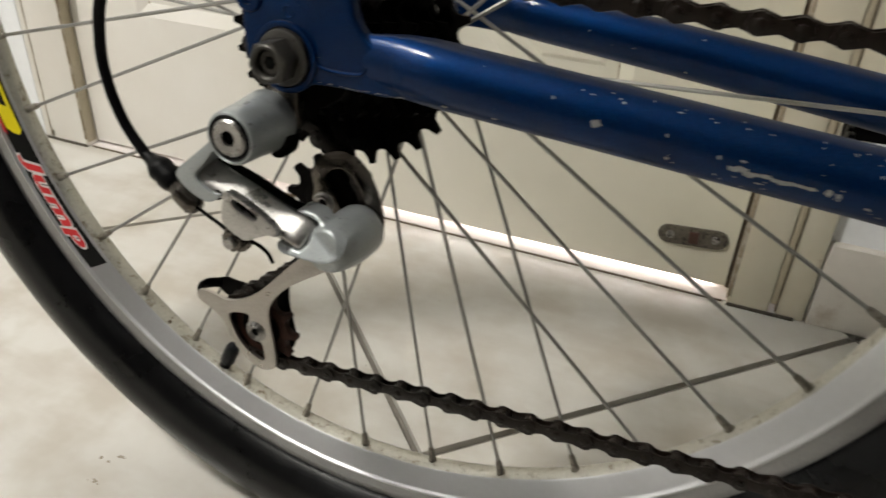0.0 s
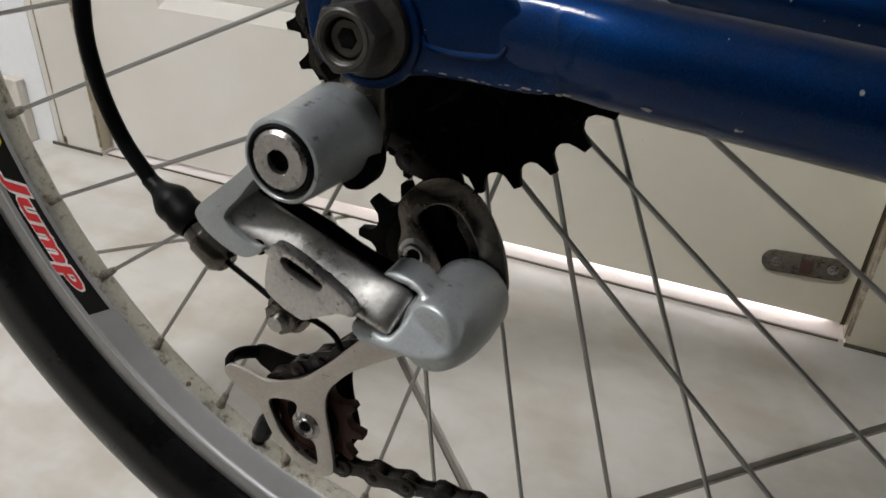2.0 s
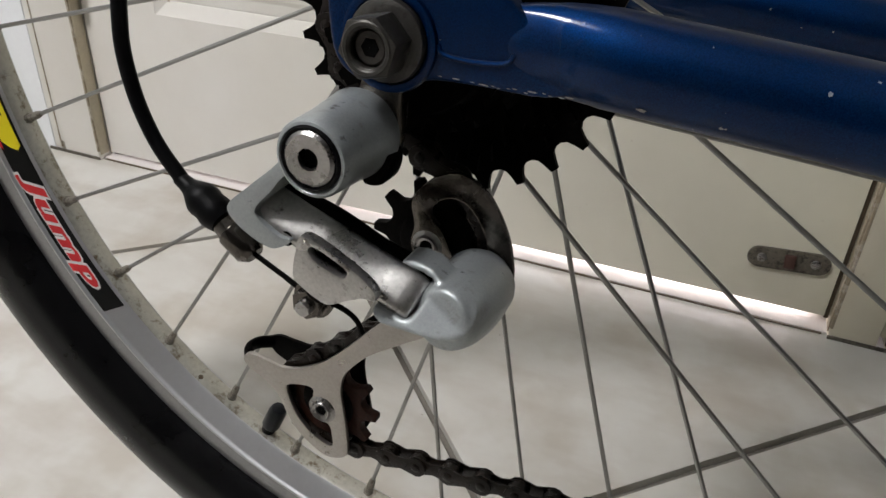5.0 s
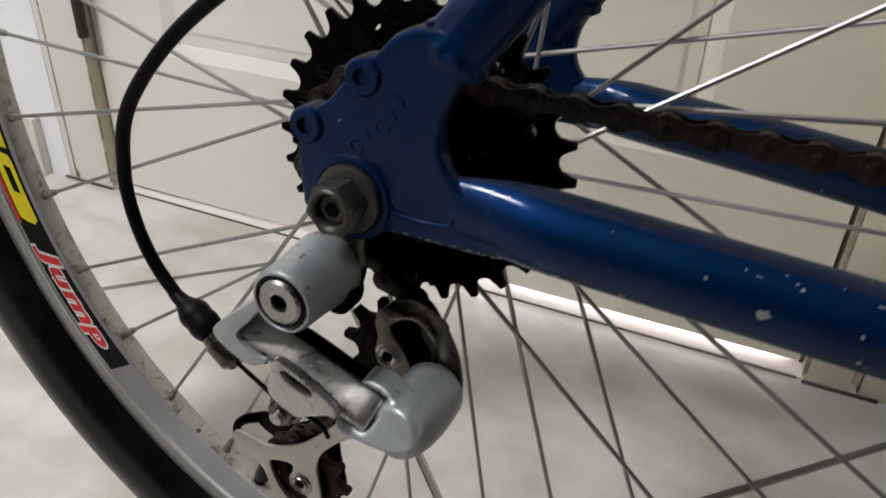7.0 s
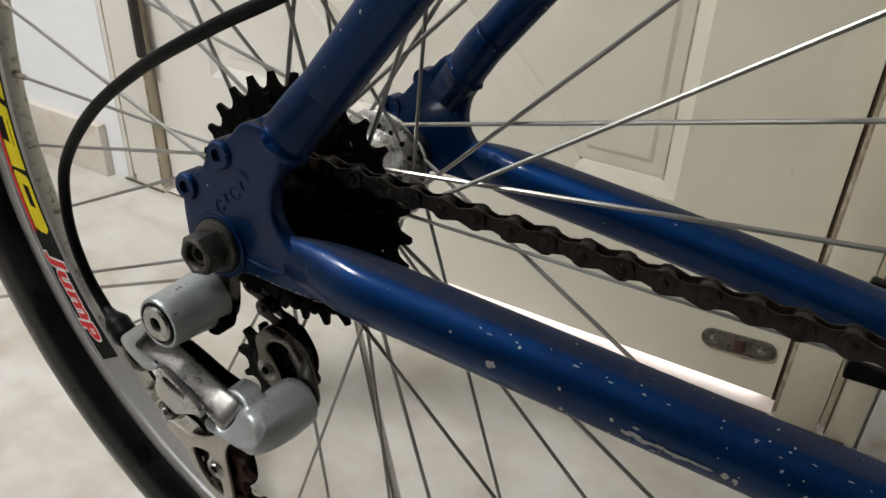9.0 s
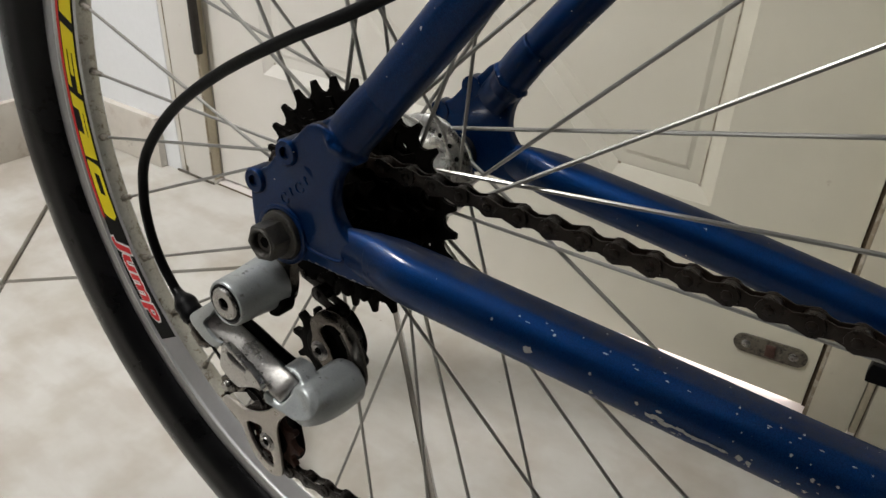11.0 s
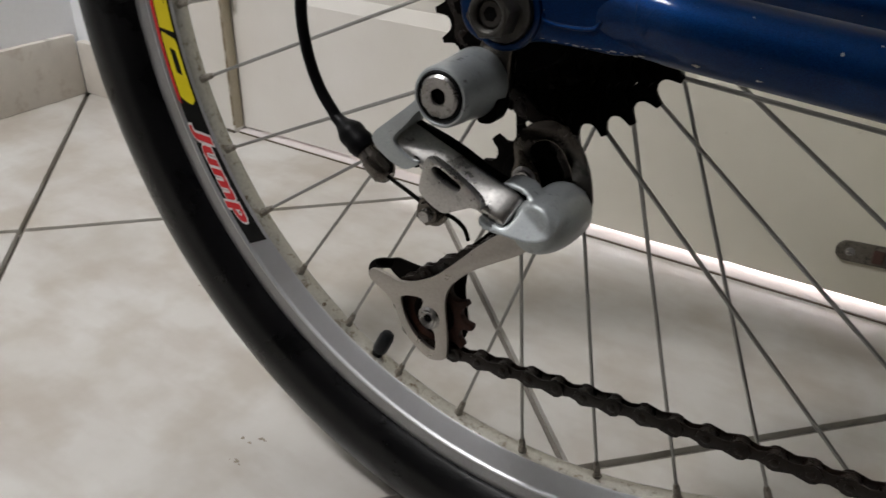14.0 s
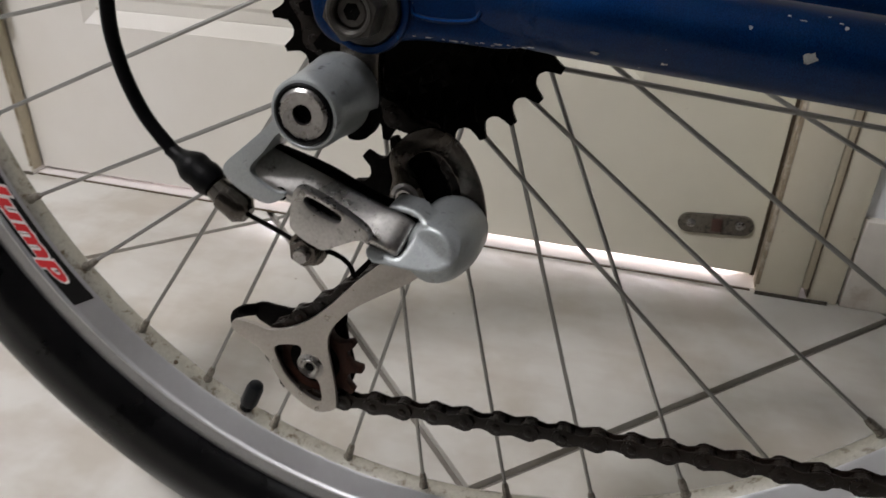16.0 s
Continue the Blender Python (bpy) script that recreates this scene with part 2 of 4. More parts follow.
# ---- mesh helpers ----
def part(name, bm, material, parent=None, label="", smooth=40.0, fix=True):
    """One bmesh as one mesh object, under a thing or a part."""
    if fix:
        bmesh.ops.recalc_face_normals(bm, faces=bm.faces)
    me = bpy.data.meshes.new(name)
    bm.to_mesh(me)
    bm.free()
    for p in me.polygons:
        p.use_smooth = smooth > 0
    if smooth > 0:
        me.set_sharp_from_angle(angle=radians(smooth))
    me.materials.append(material)
    ob = new(name, me)
    if parent is not None:
        ob.parent = parent
    if label:
        tagged(ob, label)
    return ob


def again(name, ob, m, parent=None):
    """Another object on the same mesh."""
    o = new(name, ob.data)
    o.parent = parent if parent is not None else ob.parent
    o.matrix_basis = m
    return o


def lathe(profile, segs=96, bm=None, centre=(0, 0), closed=True, a0=0.0, a1=360.0):
    """Turns a profile of (radius, y) round the wheel's axis through centre (x, z)."""
    bm = bm or bmesh.new()
    full = abs(a1 - a0) > 359.9
    n = segs if full else segs + 1
    rings = []
    for i in range(n):
        a = radians(a0 + (a1 - a0) * i / segs)
        rings.append([bm.verts.new((centre[0] + r * math.cos(a), y, centre[1] + r * math.sin(a))) for r, y in profile])
    k = len(profile)
    for i in range(segs):
        p, q = rings[i], rings[(i + 1) % n]
        for j in range(k if closed else k - 1):
            f = (p[j], p[(j + 1) % k], q[(j + 1) % k], q[j])
            bm.faces.new(f)
    return bm


def spline(points, steps=8, closed=False):
    """A smooth line through points of any dimension."""
    pts = [Vector(p) for p in points]
    n, out = len(pts), []
    for i in range(n if closed else n - 1):
        p0 = pts[(i - 1) % n] if closed or i > 0 else pts[0] * 2 - pts[1]
        p1, p2 = pts[i], pts[(i + 1) % n]
        p3 = pts[(i + 2) % n] if closed or i + 2 < n else pts[-1] * 2 - pts[-2]
        for s in range(steps):
            t = s / steps
            out.append(0.5 * ((2 * p1) + (p2 - p0) * t + (2 * p0 - 5 * p1 + 4 * p2 - p3) * t * t + (3 * p1 - p0 - 3 * p2 + p3) * t ** 3))
    if not closed:
        out.append(pts[-1])
    return out


def tube(line, radius, segs=12, bm=None, flat=None):
    """A tube along a line; radius a number or one for each point; flat: (across y, in the plane) scale for each point."""
    bm = bm or bmesh.new()
    line = [Vector(p) for p in line]
    n, rings, side = len(line), [], Vector((0, 1, 0))
    for i, p in enumerate(line):
        d = (line[min(i + 1, n - 1)] - line[max(i - 1, 0)]).normalized()
        if abs(d.dot(side)) > 0.95:
            side = Vector((0, 0, 1))
        u = (side - d * side.dot(d)).normalized()
        v = d.cross(u)
        side = u
        r = radius[i] if isinstance(radius, (list, tuple)) else radius
        fu, fv = flat[i] if flat else (1, 1)
        rings.append([bm.verts.new(p + u * (r * fu * math.cos(2 * math.pi * k / segs)) + v * (r * fv * math.sin(2 * math.pi * k / segs))) for k in range(segs)])
    for i in range(n - 1):
        for k in range(segs):
            bm.faces.new((rings[i][k], rings[i][(k + 1) % segs], rings[i + 1][(k + 1) % segs], rings[i + 1][k]))
    bm.faces.new(rings[0])
    bm.faces.new(list(reversed(rings[-1])))
    return bm


def bevel_sharp(bm, width, segments=2, angle=30.0):
    if width <= 0:
        return bm
    edges = [e for e in bm.edges if len(e.link_faces) == 2 and e.calc_face_angle(0) > radians(angle)]
    bmesh.ops.bevel(bm, geom=edges, offset=width, segments=segments, profile=0.6, affect="EDGES", clamp_overlap=True)
    return bm


def plate(outline, y0, y1, bevel=0.0005, holes=(), bm=None):
    """A flat plate with holes: outlines of (x, z), from y0 to y1."""
    own = bmesh.new()
    edges = []
    for loop in (outline, *holes):
        vs = [own.verts.new((p[0], y0, p[1])) for p in loop]
        edges += [own.edges.new((vs[i], vs[(i + 1) % len(vs)])) for i in range(len(vs))]
    bmesh.ops.triangle_fill(own, edges=edges, use_beauty=True, use_dissolve=False)
    bmesh.ops.dissolve_limit(own, angle_limit=0.01, verts=own.verts, edges=[e for e in own.edges if len(e.link_faces) == 2])
    geo = bmesh.ops.extrude_face_region(own, geom=own.faces[:])
    for v in geo["geom"]:
        if isinstance(v, bmesh.types.BMVert):
            v.co.y = y1
    bmesh.ops.recalc_face_normals(own, faces=own.faces)
    bevel_sharp(own, bevel, 2, 50)
    if bm is None:
        return own
    join(bm, own)
    return bm


def join(bm, other):
    me = bpy.data.meshes.new("joint")
    other.to_mesh(me)
    other.free()
    bm.from_mesh(me)
    bpy.data.meshes.remove(me)
    return bm


def box(size, centre, bevel=0.0, m=None, bm=None):
    own = bmesh.new()
    bmesh.ops.create_cube(own, size=1.0)
    for v in own.verts:
        v.co = Vector((v.co.x * size[0], v.co.y * size[1], v.co.z * size[2])) + Vector(centre)
    bevel_sharp(own, bevel, 2)
    if m is not None:
        own.transform(m)
    return own if bm is None else join(bm, own)


def circle(cx, cz, r, n=24, start=0.0):
    return [(cx + r * math.cos(2 * math.pi * i / n + start), cz + r * math.sin(2 * math.pi * i / n + start)) for i in range(n)]


def polar(r, degrees, y=0.0):
    return Vector((r * math.cos(radians(degrees)), y, r * math.sin(radians(degrees))))


def mm(points):
    return [tuple(c * 0.001 for c in p) for p in points]


def thing(name, label, category, m, group="", kind=""):
    ob = new(name)
    ob.empty_display_size = 0.05
    ob.matrix_world = m
    return tagged(ob, label, category, group, kind)


def setting(ob, label, category):
    return tagged(ob, label, category, kind="structure")


# ---- the room ----
IN_DOOR = 0.010                       # the leaf stands back from the threshold's edge
FACE = -0.006                         # face of the door's casing, before the threshold's edge
LEFT_END, RIGHT_END = -0.793, 0.0     # the leaf's two edges


def room():
    floor = part("floor", box((5.2, 5.2, 0.02), (0.6, -1.2, -0.0165), 0.0), M["grout"], smooth=0)
    setting(floor, "beige glazed ceramic tile floor laid diagonally with grey grout", "floor")
    ceiling = part("ceiling", box((5.2, 5.2, 0.1), (0.6, -1.2, 2.65)), M["wall_paint"], smooth=0)
    setting(ceiling, "plain white painted ceiling", "ceiling")
    # door wall: left and right of the opening and above it, in the door's own axes
    for name, x0, x1, z0, z1 in (("wall_door_left", -1.3, LEFT_END - 0.070, 0, 2.6), ("wall_door_right", 0.066, 3.2, 0, 2.6), ("wall_door_top", LEFT_END - 0.070, 0.066, 2.13, 2.6)):
        w = part(name, box((x1 - x0, 0.15, z1 - z0), ((x0 + x1) / 2, 0.075 + (-0.005 if x1 < LEFT_END else 0.005), (z0 + z1) / 2), 0.0), M["wall_paint"], smooth=0)
        w.matrix_world = DOOR
        setting(w, "white painted plaster wall beside the cream door", "wall")
    left = part("wall_left", box((0.12, 3.6, 2.6), (-0.06, -1.72, 1.3)), M["wall_paint"], smooth=0)
    left.matrix_world = pose(-0.898, 0.343, 0, 0, 0, 0)
    setting(left, "white painted plaster wall above a stone baseboard", "wall")
    # Unseen walls that close the room and hold back bounced light.
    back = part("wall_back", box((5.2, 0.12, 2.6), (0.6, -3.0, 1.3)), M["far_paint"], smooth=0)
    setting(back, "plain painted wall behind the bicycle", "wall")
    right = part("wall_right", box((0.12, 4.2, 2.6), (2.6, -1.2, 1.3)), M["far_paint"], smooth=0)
    setting(right, "plain dark painted wall at the far end, out of view", "wall")
    # baseboards
    b1 = part("baseboard_left", box((0.012, 3.3, 0.086), (0.006, -1.65, 0.0430), 0.002), M["baseboard"])
    b1.matrix_world = pose(-0.898, 0.330, 0, 0, 0, 0)
    setting(b1, "beige stone baseboard tile along the white wall", "baseboard")
    b2 = part("baseboard_right", box((2.4, 0.012, 0.086), (1.2 + 0.0715, 0.001, 0.043), 0.002), M["baseboard"])
    b2.matrix_world = DOOR
    setting(b2, "beige stone baseboard tile beside the door casing", "baseboard")
    b3 = part("baseboard_corner", box((0.184, 0.012, 0.076), (LEFT_END - 0.1010 - 0.092, -0.011, 0.0380), 0.002), M["baseboard"])
    b3.matrix_world = DOOR
    setting(b3, "beige stone baseboard tile in the corner by the door", "baseboard")
    # room behind the door
    nxt = part("wall_next_room", box((1.8, 0.1, 2.2), (-0.40, 1.3, 1.1)), M["wall_paint"], smooth=0)
    nxt.matrix_world = DOOR
    setting(nxt, "pale wall of the lit room behind the door", "wall")


def door():
    """The leaf with slanted sunk panels and their mouldings, a flush bolt at its foot, and casings on both sides."""
    x0, x1, z0, z1, y0, y1 = LEFT_END + 0.003, RIGHT_END - 0.0048, 0.0112, 2.10, IN_DOOR, IN_DOOR + 0.028
    sunk = [[(-0.226, 0.179), (-0.128, 0.179), (-0.128, 1.95), (-0.690, 1.95), (-0.690, 0.615)],
            [(-0.690, 0.179), (-0.380, 0.179), (-0.690, 0.470)]]
    bm = plate([(x0, z0 - 0.0060), (x1, z0), (x1, z1), (x0, z1)], y0, y1, 0.0, sunk)   # the leaf hangs lower on its hinge side
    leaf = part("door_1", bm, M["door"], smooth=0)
    leaf.matrix_world = DOOR
    setting(leaf, "closed cream painted wooden door with slanted panels and light shining under it", "door")

    def inset(loop, w):
        """The polygon drawn in by w on every side."""
        out, n = [], len(loop)
        for i in range(n):
            p, q, r = (Vector(loop[k % n]) for k in (i - 1, i, i + 1))
            u, v = (q - p).normalized(), (r - q).normalized()
            nu, nv = Vector((-u.y, u.x)), Vector((-v.y, v.x))
            half = (nu + nv).normalized()
            out.append(q + half * (w / half.dot(nu)))
        return out

    # each panel: a sloped moulding, a groove and a raised field
    for loop in sunk:
        bm, rows = bmesh.new(), []
        for w, d in ((0.0, 0.0004), (0.0025, 0.0014), (0.0130, 0.0058), (0.0145, 0.0066), (0.0155, 0.0062), (0.0258, 0.0060), (0.0280, 0.0053), (0.0300, 0.0047)):
            rows.append([bm.verts.new((p.x, y0 + d, p.y)) for p in inset(loop, w)])
        n = len(loop)
        for p, q in zip(rows, rows[1:]):
            for k in range(n):
                bm.faces.new((p[k], p[(k + 1) % n], q[(k + 1) % n], q[k]))
        bm.faces.new(rows[-1])
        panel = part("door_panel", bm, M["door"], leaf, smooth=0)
        for p in inset(loop, 0.0142)[:2]:
            part("corner_grime", lathe([(0.0001, y0 + 0.0058), (0.0016, y0 + 0.0060), (0.0026, y0 + 0.0070)], 9, centre=(p.x, p.y), closed=False), M["grimy_wood"], panel)
    part("open_joint", box((0.0011, 0.0012, 1.75), (-0.1424, y0 + 0.0062, 1.069)), M["grimy_wood"], leaf, "thin brown open joint beside the panel", smooth=0)
    # flush bolt plate with rounded ends, let into the foot of the lock stile
    bx, bz, hl, hw = -0.0447, 0.0568, 0.0328, 0.0097
    tilt = Matrix.Translation((bx, 0, bz)) @ Matrix.Rotation(radians(-4.5), 4, "Y") @ Matrix.Translation((-bx, 0, -bz))
    outline = [(bx + hl - hw + hw * math.cos(a), bz + hw * math.sin(a)) for a in np.linspace(-math.pi / 2, math.pi / 2, 10)]
    outline += [(bx - hl + hw + hw * math.cos(a), bz + hw * math.sin(a)) for a in np.linspace(math.pi / 2, 3 * math.pi / 2, 10)]
    bolt = part("bolt_plate", plate(outline, y0 - 0.0025, y0 + 0.004, 0.0006), M["old_iron"], leaf, "blackened rounded bolt plate with worn screws")
    bolt.matrix_basis = tilt
    for k in (-0.021, 0.021):
        part("screw", lathe([(0.0001, y0 - 0.0036), (0.0030, y0 - 0.0034), (0.0042, y0 - 0.0026), (0.0042, y0)], 16, centre=(bx + k, bz), closed=False), M["bolt"], bolt)
    part("bolt_knob", box((0.009, 0.003, 0.012), (bx + 0.001, y0 - 0.0036, bz), 0.001), surface("rusty_bolt_knob", (0.09, 0.045, 0.035), 0.6, 0.4, fine=600, coarse=150), bolt)
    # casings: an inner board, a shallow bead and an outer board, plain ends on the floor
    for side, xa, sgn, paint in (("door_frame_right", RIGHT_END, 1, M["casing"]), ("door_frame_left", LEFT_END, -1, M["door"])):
        wide, outer = (0.0372, 0.0250) if sgn > 0 else (0.0530, 0.0400)
        fr = part(side, box((wide, 0.125, 2.13), (xa + sgn * wide / 2, FACE + 0.0625, 1.065), 0.0016), paint)
        fr.matrix_world = DOOR
        setting(fr, "cream painted wooden door casing with worn grimy edges", "door frame")
        part("bead", box((0.0064, 0.01, 2.118), (xa + sgn * (wide + 0.0033), FACE + 0.0065, 1.071), 0.0016), M["old_cream"] if sgn > 0 else paint, fr, "yellowed shallow bead between the boards")
        part("outer_board", box((outer, 0.125, 2.13), (xa + sgn * (wide + 0.0070 + outer / 2), FACE + 0.0645, 1.065), 0.0016), paint, fr)
        part("stop", box((0.016, 0.03, 2.13), (xa - sgn * 0.008, y1 + 0.0151, 1.065), 0.0), paint, fr)
        # Dark strip added in each gap: stops leaking light, paints the gap's shade.
        part("gap_strip", box((0.0036 if sgn > 0 else 0.0028, 0.010, 2.12), (xa - sgn * (0.0028 if sgn > 0 else 0.0015), y0 + 0.0075, 1.068), 0.0), M["joint_dirt"] if sgn > 0 else M["dark_metal"], fr, "dark strip filling the gap beside the leaf")
        part("dark_joint", box((0.0009, 0.003, 2.1), (xa + sgn * (wide + 0.0067), FACE + 0.0022, 1.055)), M["joint_dirt"] if sgn > 0 else M["grimy_wood"], fr, "grimy joint between the casing boards", smooth=0)
        part("foot_grime", box((wide + 0.024, 0.0018, 0.0034), (xa + sgn * (wide + 0.024) / 2, FACE - 0.0004, 0.0017), 0.0005), M["old_iron"], fr, "dark grime along the foot of the casing")
        part("worn_reveal", box((0.0012, 0.0135, 2.1), (xa - sgn * 0.0006, FACE + 0.0085, 1.056), 0.0003), M["grimy_wood"] if sgn > 0 else M["old_cream"], fr, "reveal worn through to brown wood and grime")
        part("worn_edge", box((0.0026, 0.003, 2.0), (xa + sgn * 0.0012, FACE + 0.0012, 1.01), 0.0008), M["grimy_wood"], fr, "paint worn through to brown wood along the edge")
    top = part("door_frame_top", box((0.93, 0.125, 0.07), ((LEFT_END + RIGHT_END) / 2, FACE + 0.0625, 2.166), 0.001), M["door"])
    top.matrix_world = DOOR
    setting(top, "cream painted wooden door casing head", "door frame")
    # threshold strip that the light skims over
    th = part("threshold", box((0.793, 0.15, 0.004), ((LEFT_END + RIGHT_END) / 2, 0.075, -0.0005), 0.0005), M["sill_stone"])
    th.matrix_world = DOOR
    setting(th, "pale stone threshold under the closed door", "threshold")
    part("front_joint", box((0.785, 0.0022, 0.0016), ((LEFT_END + RIGHT_END) / 2, -0.0015, 0.0004), 0.0), M["joint_dirt"], th, "thin brown dirty joint before the threshold", smooth=0)
    # hinge leaves on the hinge side
    for z in (0.234, 1.05, 1.85):
        h = part("door_hinge", lathe([(0.0001, -0.045), (0.0055, -0.045), (0.0060, -0.043), (0.0060, 0.043), (0.0055, 0.045), (0.0001, 0.045)], 16, closed=False), M["dark_metal"])
        h.matrix_world = DOOR @ pose(LEFT_END + 0.004, FACE - 0.001, z, 90, 0, 0)
        tagged(h, "blackened steel door hinge knuckle on the cream casing", "hinge", "door hinges")


room()
door()


# ---- the bicycle: x ahead, y to its left, z up, from the rear wheel's centre ----
HUB_HEIGHT, BIKE_LEAN, BIKE_PITCH = 0.3245, -3.2, 1.6
bike = thing("bicycle", "blue bicycle with a silver rear derailleur leaning on a tiled floor", "bicycle", pose(0, 0, HUB_HEIGHT, BIKE_LEAN, BIKE_PITCH, 0))
SPOKES, FIRST = 36, 181.45
RIM_IN, RIM_SIDE, RIM_OUT = 0.2495, 0.2630, 0.2685


def tyre():
    rc, rt = 0.2985, 0.0295
    prof = []
    for i in range(64):
        a = math.radians(-149 + 298 * i / 63)           # open towards the rim
        bulge = 1.0 + 0.018 * math.cos(3 * a) + 0.012 * math.exp(-((abs(math.degrees(a)) - 118) / 5) ** 2) - 0.010 * math.exp(-((abs(math.degrees(a)) - 104) / 4) ** 2)
        r, y = rc + rt * math.cos(a) * bulge, -rt * 0.86 * math.sin(a) * bulge
        prof.append((r, y))
    t = part("tyre", lathe(prof, 200), M["rubber"], bike, "black rubber tyre with smooth dusty sidewalls", 35)
    # shallow grooves round the tread
    for y in (-0.011, -0.004, 0.004, 0.011):
        r = rc + rt * math.cos(math.asin(y / (rt * 0.86))) + 0.0004
        part("tread_rib", lathe([(r + 0.0006 * math.cos(b), y + 0.0024 * math.sin(b)) for b in np.linspace(0, 2 * math.pi, 8, endpoint=False)], 160), M["rubber"], t)


def rim():
    bed = [(RIM_IN + 0.0006, 0.0050), (RIM_IN, 0.0036), (RIM_IN - 0.0003, 0.0), (RIM_IN, -0.0036), (RIM_IN + 0.0006, -0.0050)]
    r = part("rim", lathe([*bed, (RIM_IN + 0.004, -0.0055), (RIM_IN + 0.004, 0.0055)], 180), M["rim_inner"], bike, "silver alloy rim with black, yellow and red decals")
    for s in (-1, 1):
        side = [(RIM_IN + 0.0005, s * 0.0051), (RIM_IN + 0.0016, s * 0.0062), (RIM_SIDE - 0.0022, s * 0.0106), *[(RIM_SIDE + 0.0001 + 0.0011 * math.cos(a), s * (0.0114 + 0.0013 * math.sin(a))) for a in np.linspace(math.radians(172), math.radians(10), 9)], (RIM_SIDE + 0.0011, s * 0.0096), (RIM_IN + 0.003, s * 0.0045)]
        part("rim_side", lathe(side, 180), M["alloy"], r, "satin silver rim flank")
        trk = [(RIM_SIDE + 0.0008, s * 0.0108), (RIM_SIDE + 0.0012, s * 0.0117), (RIM_OUT, s * 0.0123), (RIM_OUT + 0.0040, s * 0.0127), (RIM_OUT + 0.0052, s * 0.0122), (RIM_OUT + 0.0050, s * 0.0095), (RIM_SIDE, s * 0.0095)]
        part("brake_track", lathe(trk, 180), M["brake_track"], r, "dark worn braking surface")
    # nipples and spokes, three crossed
    nip = bmesh.new()
    for prof in ([(0.0, 0.0026), (0.0012, 0.0026), (0.0014, 0.0020), (0.0042, 0.0019), (0.0075, 0.0018), (0.0095, 0.0012)],):
        rings = [[nip.verts.new((x, rr * math.cos(2 * math.pi * k / 8), rr * math.sin(2 * math.pi * k / 8))) for k in range(8)] for x, rr in prof]
        for a, b in zip(rings, rings[1:]):
            for k in range(8):
                nip.faces.new((a[k], a[(k + 1) % 8], b[(k + 1) % 8], b[k]))
        nip.faces.new(rings[-1])
    first_nipple = first_grime = None
    ring = [(0.0034 * math.cos(q) * (1 + 0.25 * math.sin(3 * q)), 0.0042 * math.sin(q) * (1 + 0.2 * math.cos(2 * q))) for q in np.linspace(0, 2 * math.pi, 14, endpoint=False)]
    grime = bmesh.new()
    low = [grime.verts.new((-0.0008, a, b)) for a, b in ring]
    top = [grime.verts.new((0.00025, a * 0.7, b * 0.7)) for a, b in ring]
    for k in range(14):
        grime.faces.new((low[k], low[(k + 1) % 14], top[(k + 1) % 14], top[k]))
    grime.faces.new(top)
    unit = bmesh.new()
    rr = [[unit.verts.new((x, 0.00096 * math.cos(2 * math.pi * k / 8), 0.00096 * math.sin(2 * math.pi * k / 8))) for k in range(8)] for x in (0.0, 0.25, 0.5, 0.75, 1.0)]
    for a, b in zip(rr, rr[1:]):
        for k in range(8):
            unit.faces.new((a[k], a[(k + 1) % 8], b[(k + 1) % 8], b[k]))
    first_spoke = None
    for k in range(SPOKES):
        ang = FIRST + 10.0 * k
        near = k % 2 == 1
        turn = {0: 68.4, 1: -64.8, 2: -68.4, 3: 63.1}[k % 4]
        foot = polar(RIM_IN, ang, -0.001 if near else 0.001)
        outside = 0.0016 if k % 4 in (0, 1) else -0.0016
        head = polar(0.0208, ang + turn, (-0.0221 - outside) if near else (0.0275 + outside))
        d = head - foot
        q = Vector((1, 0, 0)).rotation_difference(d.normalized()).to_matrix().to_4x4()
        mn = Matrix.Translation(foot) @ q
        ms = Matrix.Translation(foot + d.normalized() * 0.009) @ q @ Matrix.Diagonal((d.length - 0.009, 1, 1, 1))
        if first_nipple is None:
            first_nipple = part("nipple", nip, M["nipple"], r, "tarnished brass spoke nipple")
            first_nipple.matrix_basis = mn
            first_spoke = part("spoke", unit, M["spoke"], r, "thin stainless steel spoke")
            first_spoke.matrix_basis = ms
        else:
            again("nipple", first_nipple, mn)
            again("spoke", first_spoke, ms)
        inward = Vector((1, 0, 0)).rotation_difference(-polar(1, ang)).to_matrix().to_4x4()
        mg = Matrix.Translation(polar(RIM_IN, ang, foot.y)) @ inward @ Matrix.Rotation(1.9 * k, 4, "X") @ Matrix.Diagonal((1, 0.7 + 0.1 * (k * 7 % 5), 0.7 + 0.1 * (k * 3 % 5), 1))
        if first_grime is None:
            first_grime = part("nipple_grime", grime, M["nipple_grime"], r, "brown road dirt caked round a spoke nipple")
            first_grime.matrix_basis = mg
        else:
            again("nipple_grime", first_grime, mg)
    return r


def valve(r):
    a = 247.4
    base, tip = polar(RIM_IN, a), polar(RIM_IN - 0.021, a)
    d = (tip - base).normalized()
    v = part("valve", tube([base - d * 0.002, base + d * 0.005], 0.0036, 14), M["black_plastic"], r, "rubber valve stem with a dark plastic cap")
    part("valve_cap", tube([base + d * s for s in (0.004, 0.005, 0.016, 0.0185, 0.0195)], [0.0042, 0.0047, 0.0046, 0.0038, 0.0020], 14), M["valve_plastic"], v)


def flank_point(r, degrees, lift=0.0003):
    """On the near flank of the rim, in polar coordinates."""
    t = (r - (RIM_IN + 0.0016)) / (RIM_SIDE - 0.0022 - RIM_IN - 0.0016)
    return polar(r, degrees, -(0.0062 + t * 0.0044) - lift)


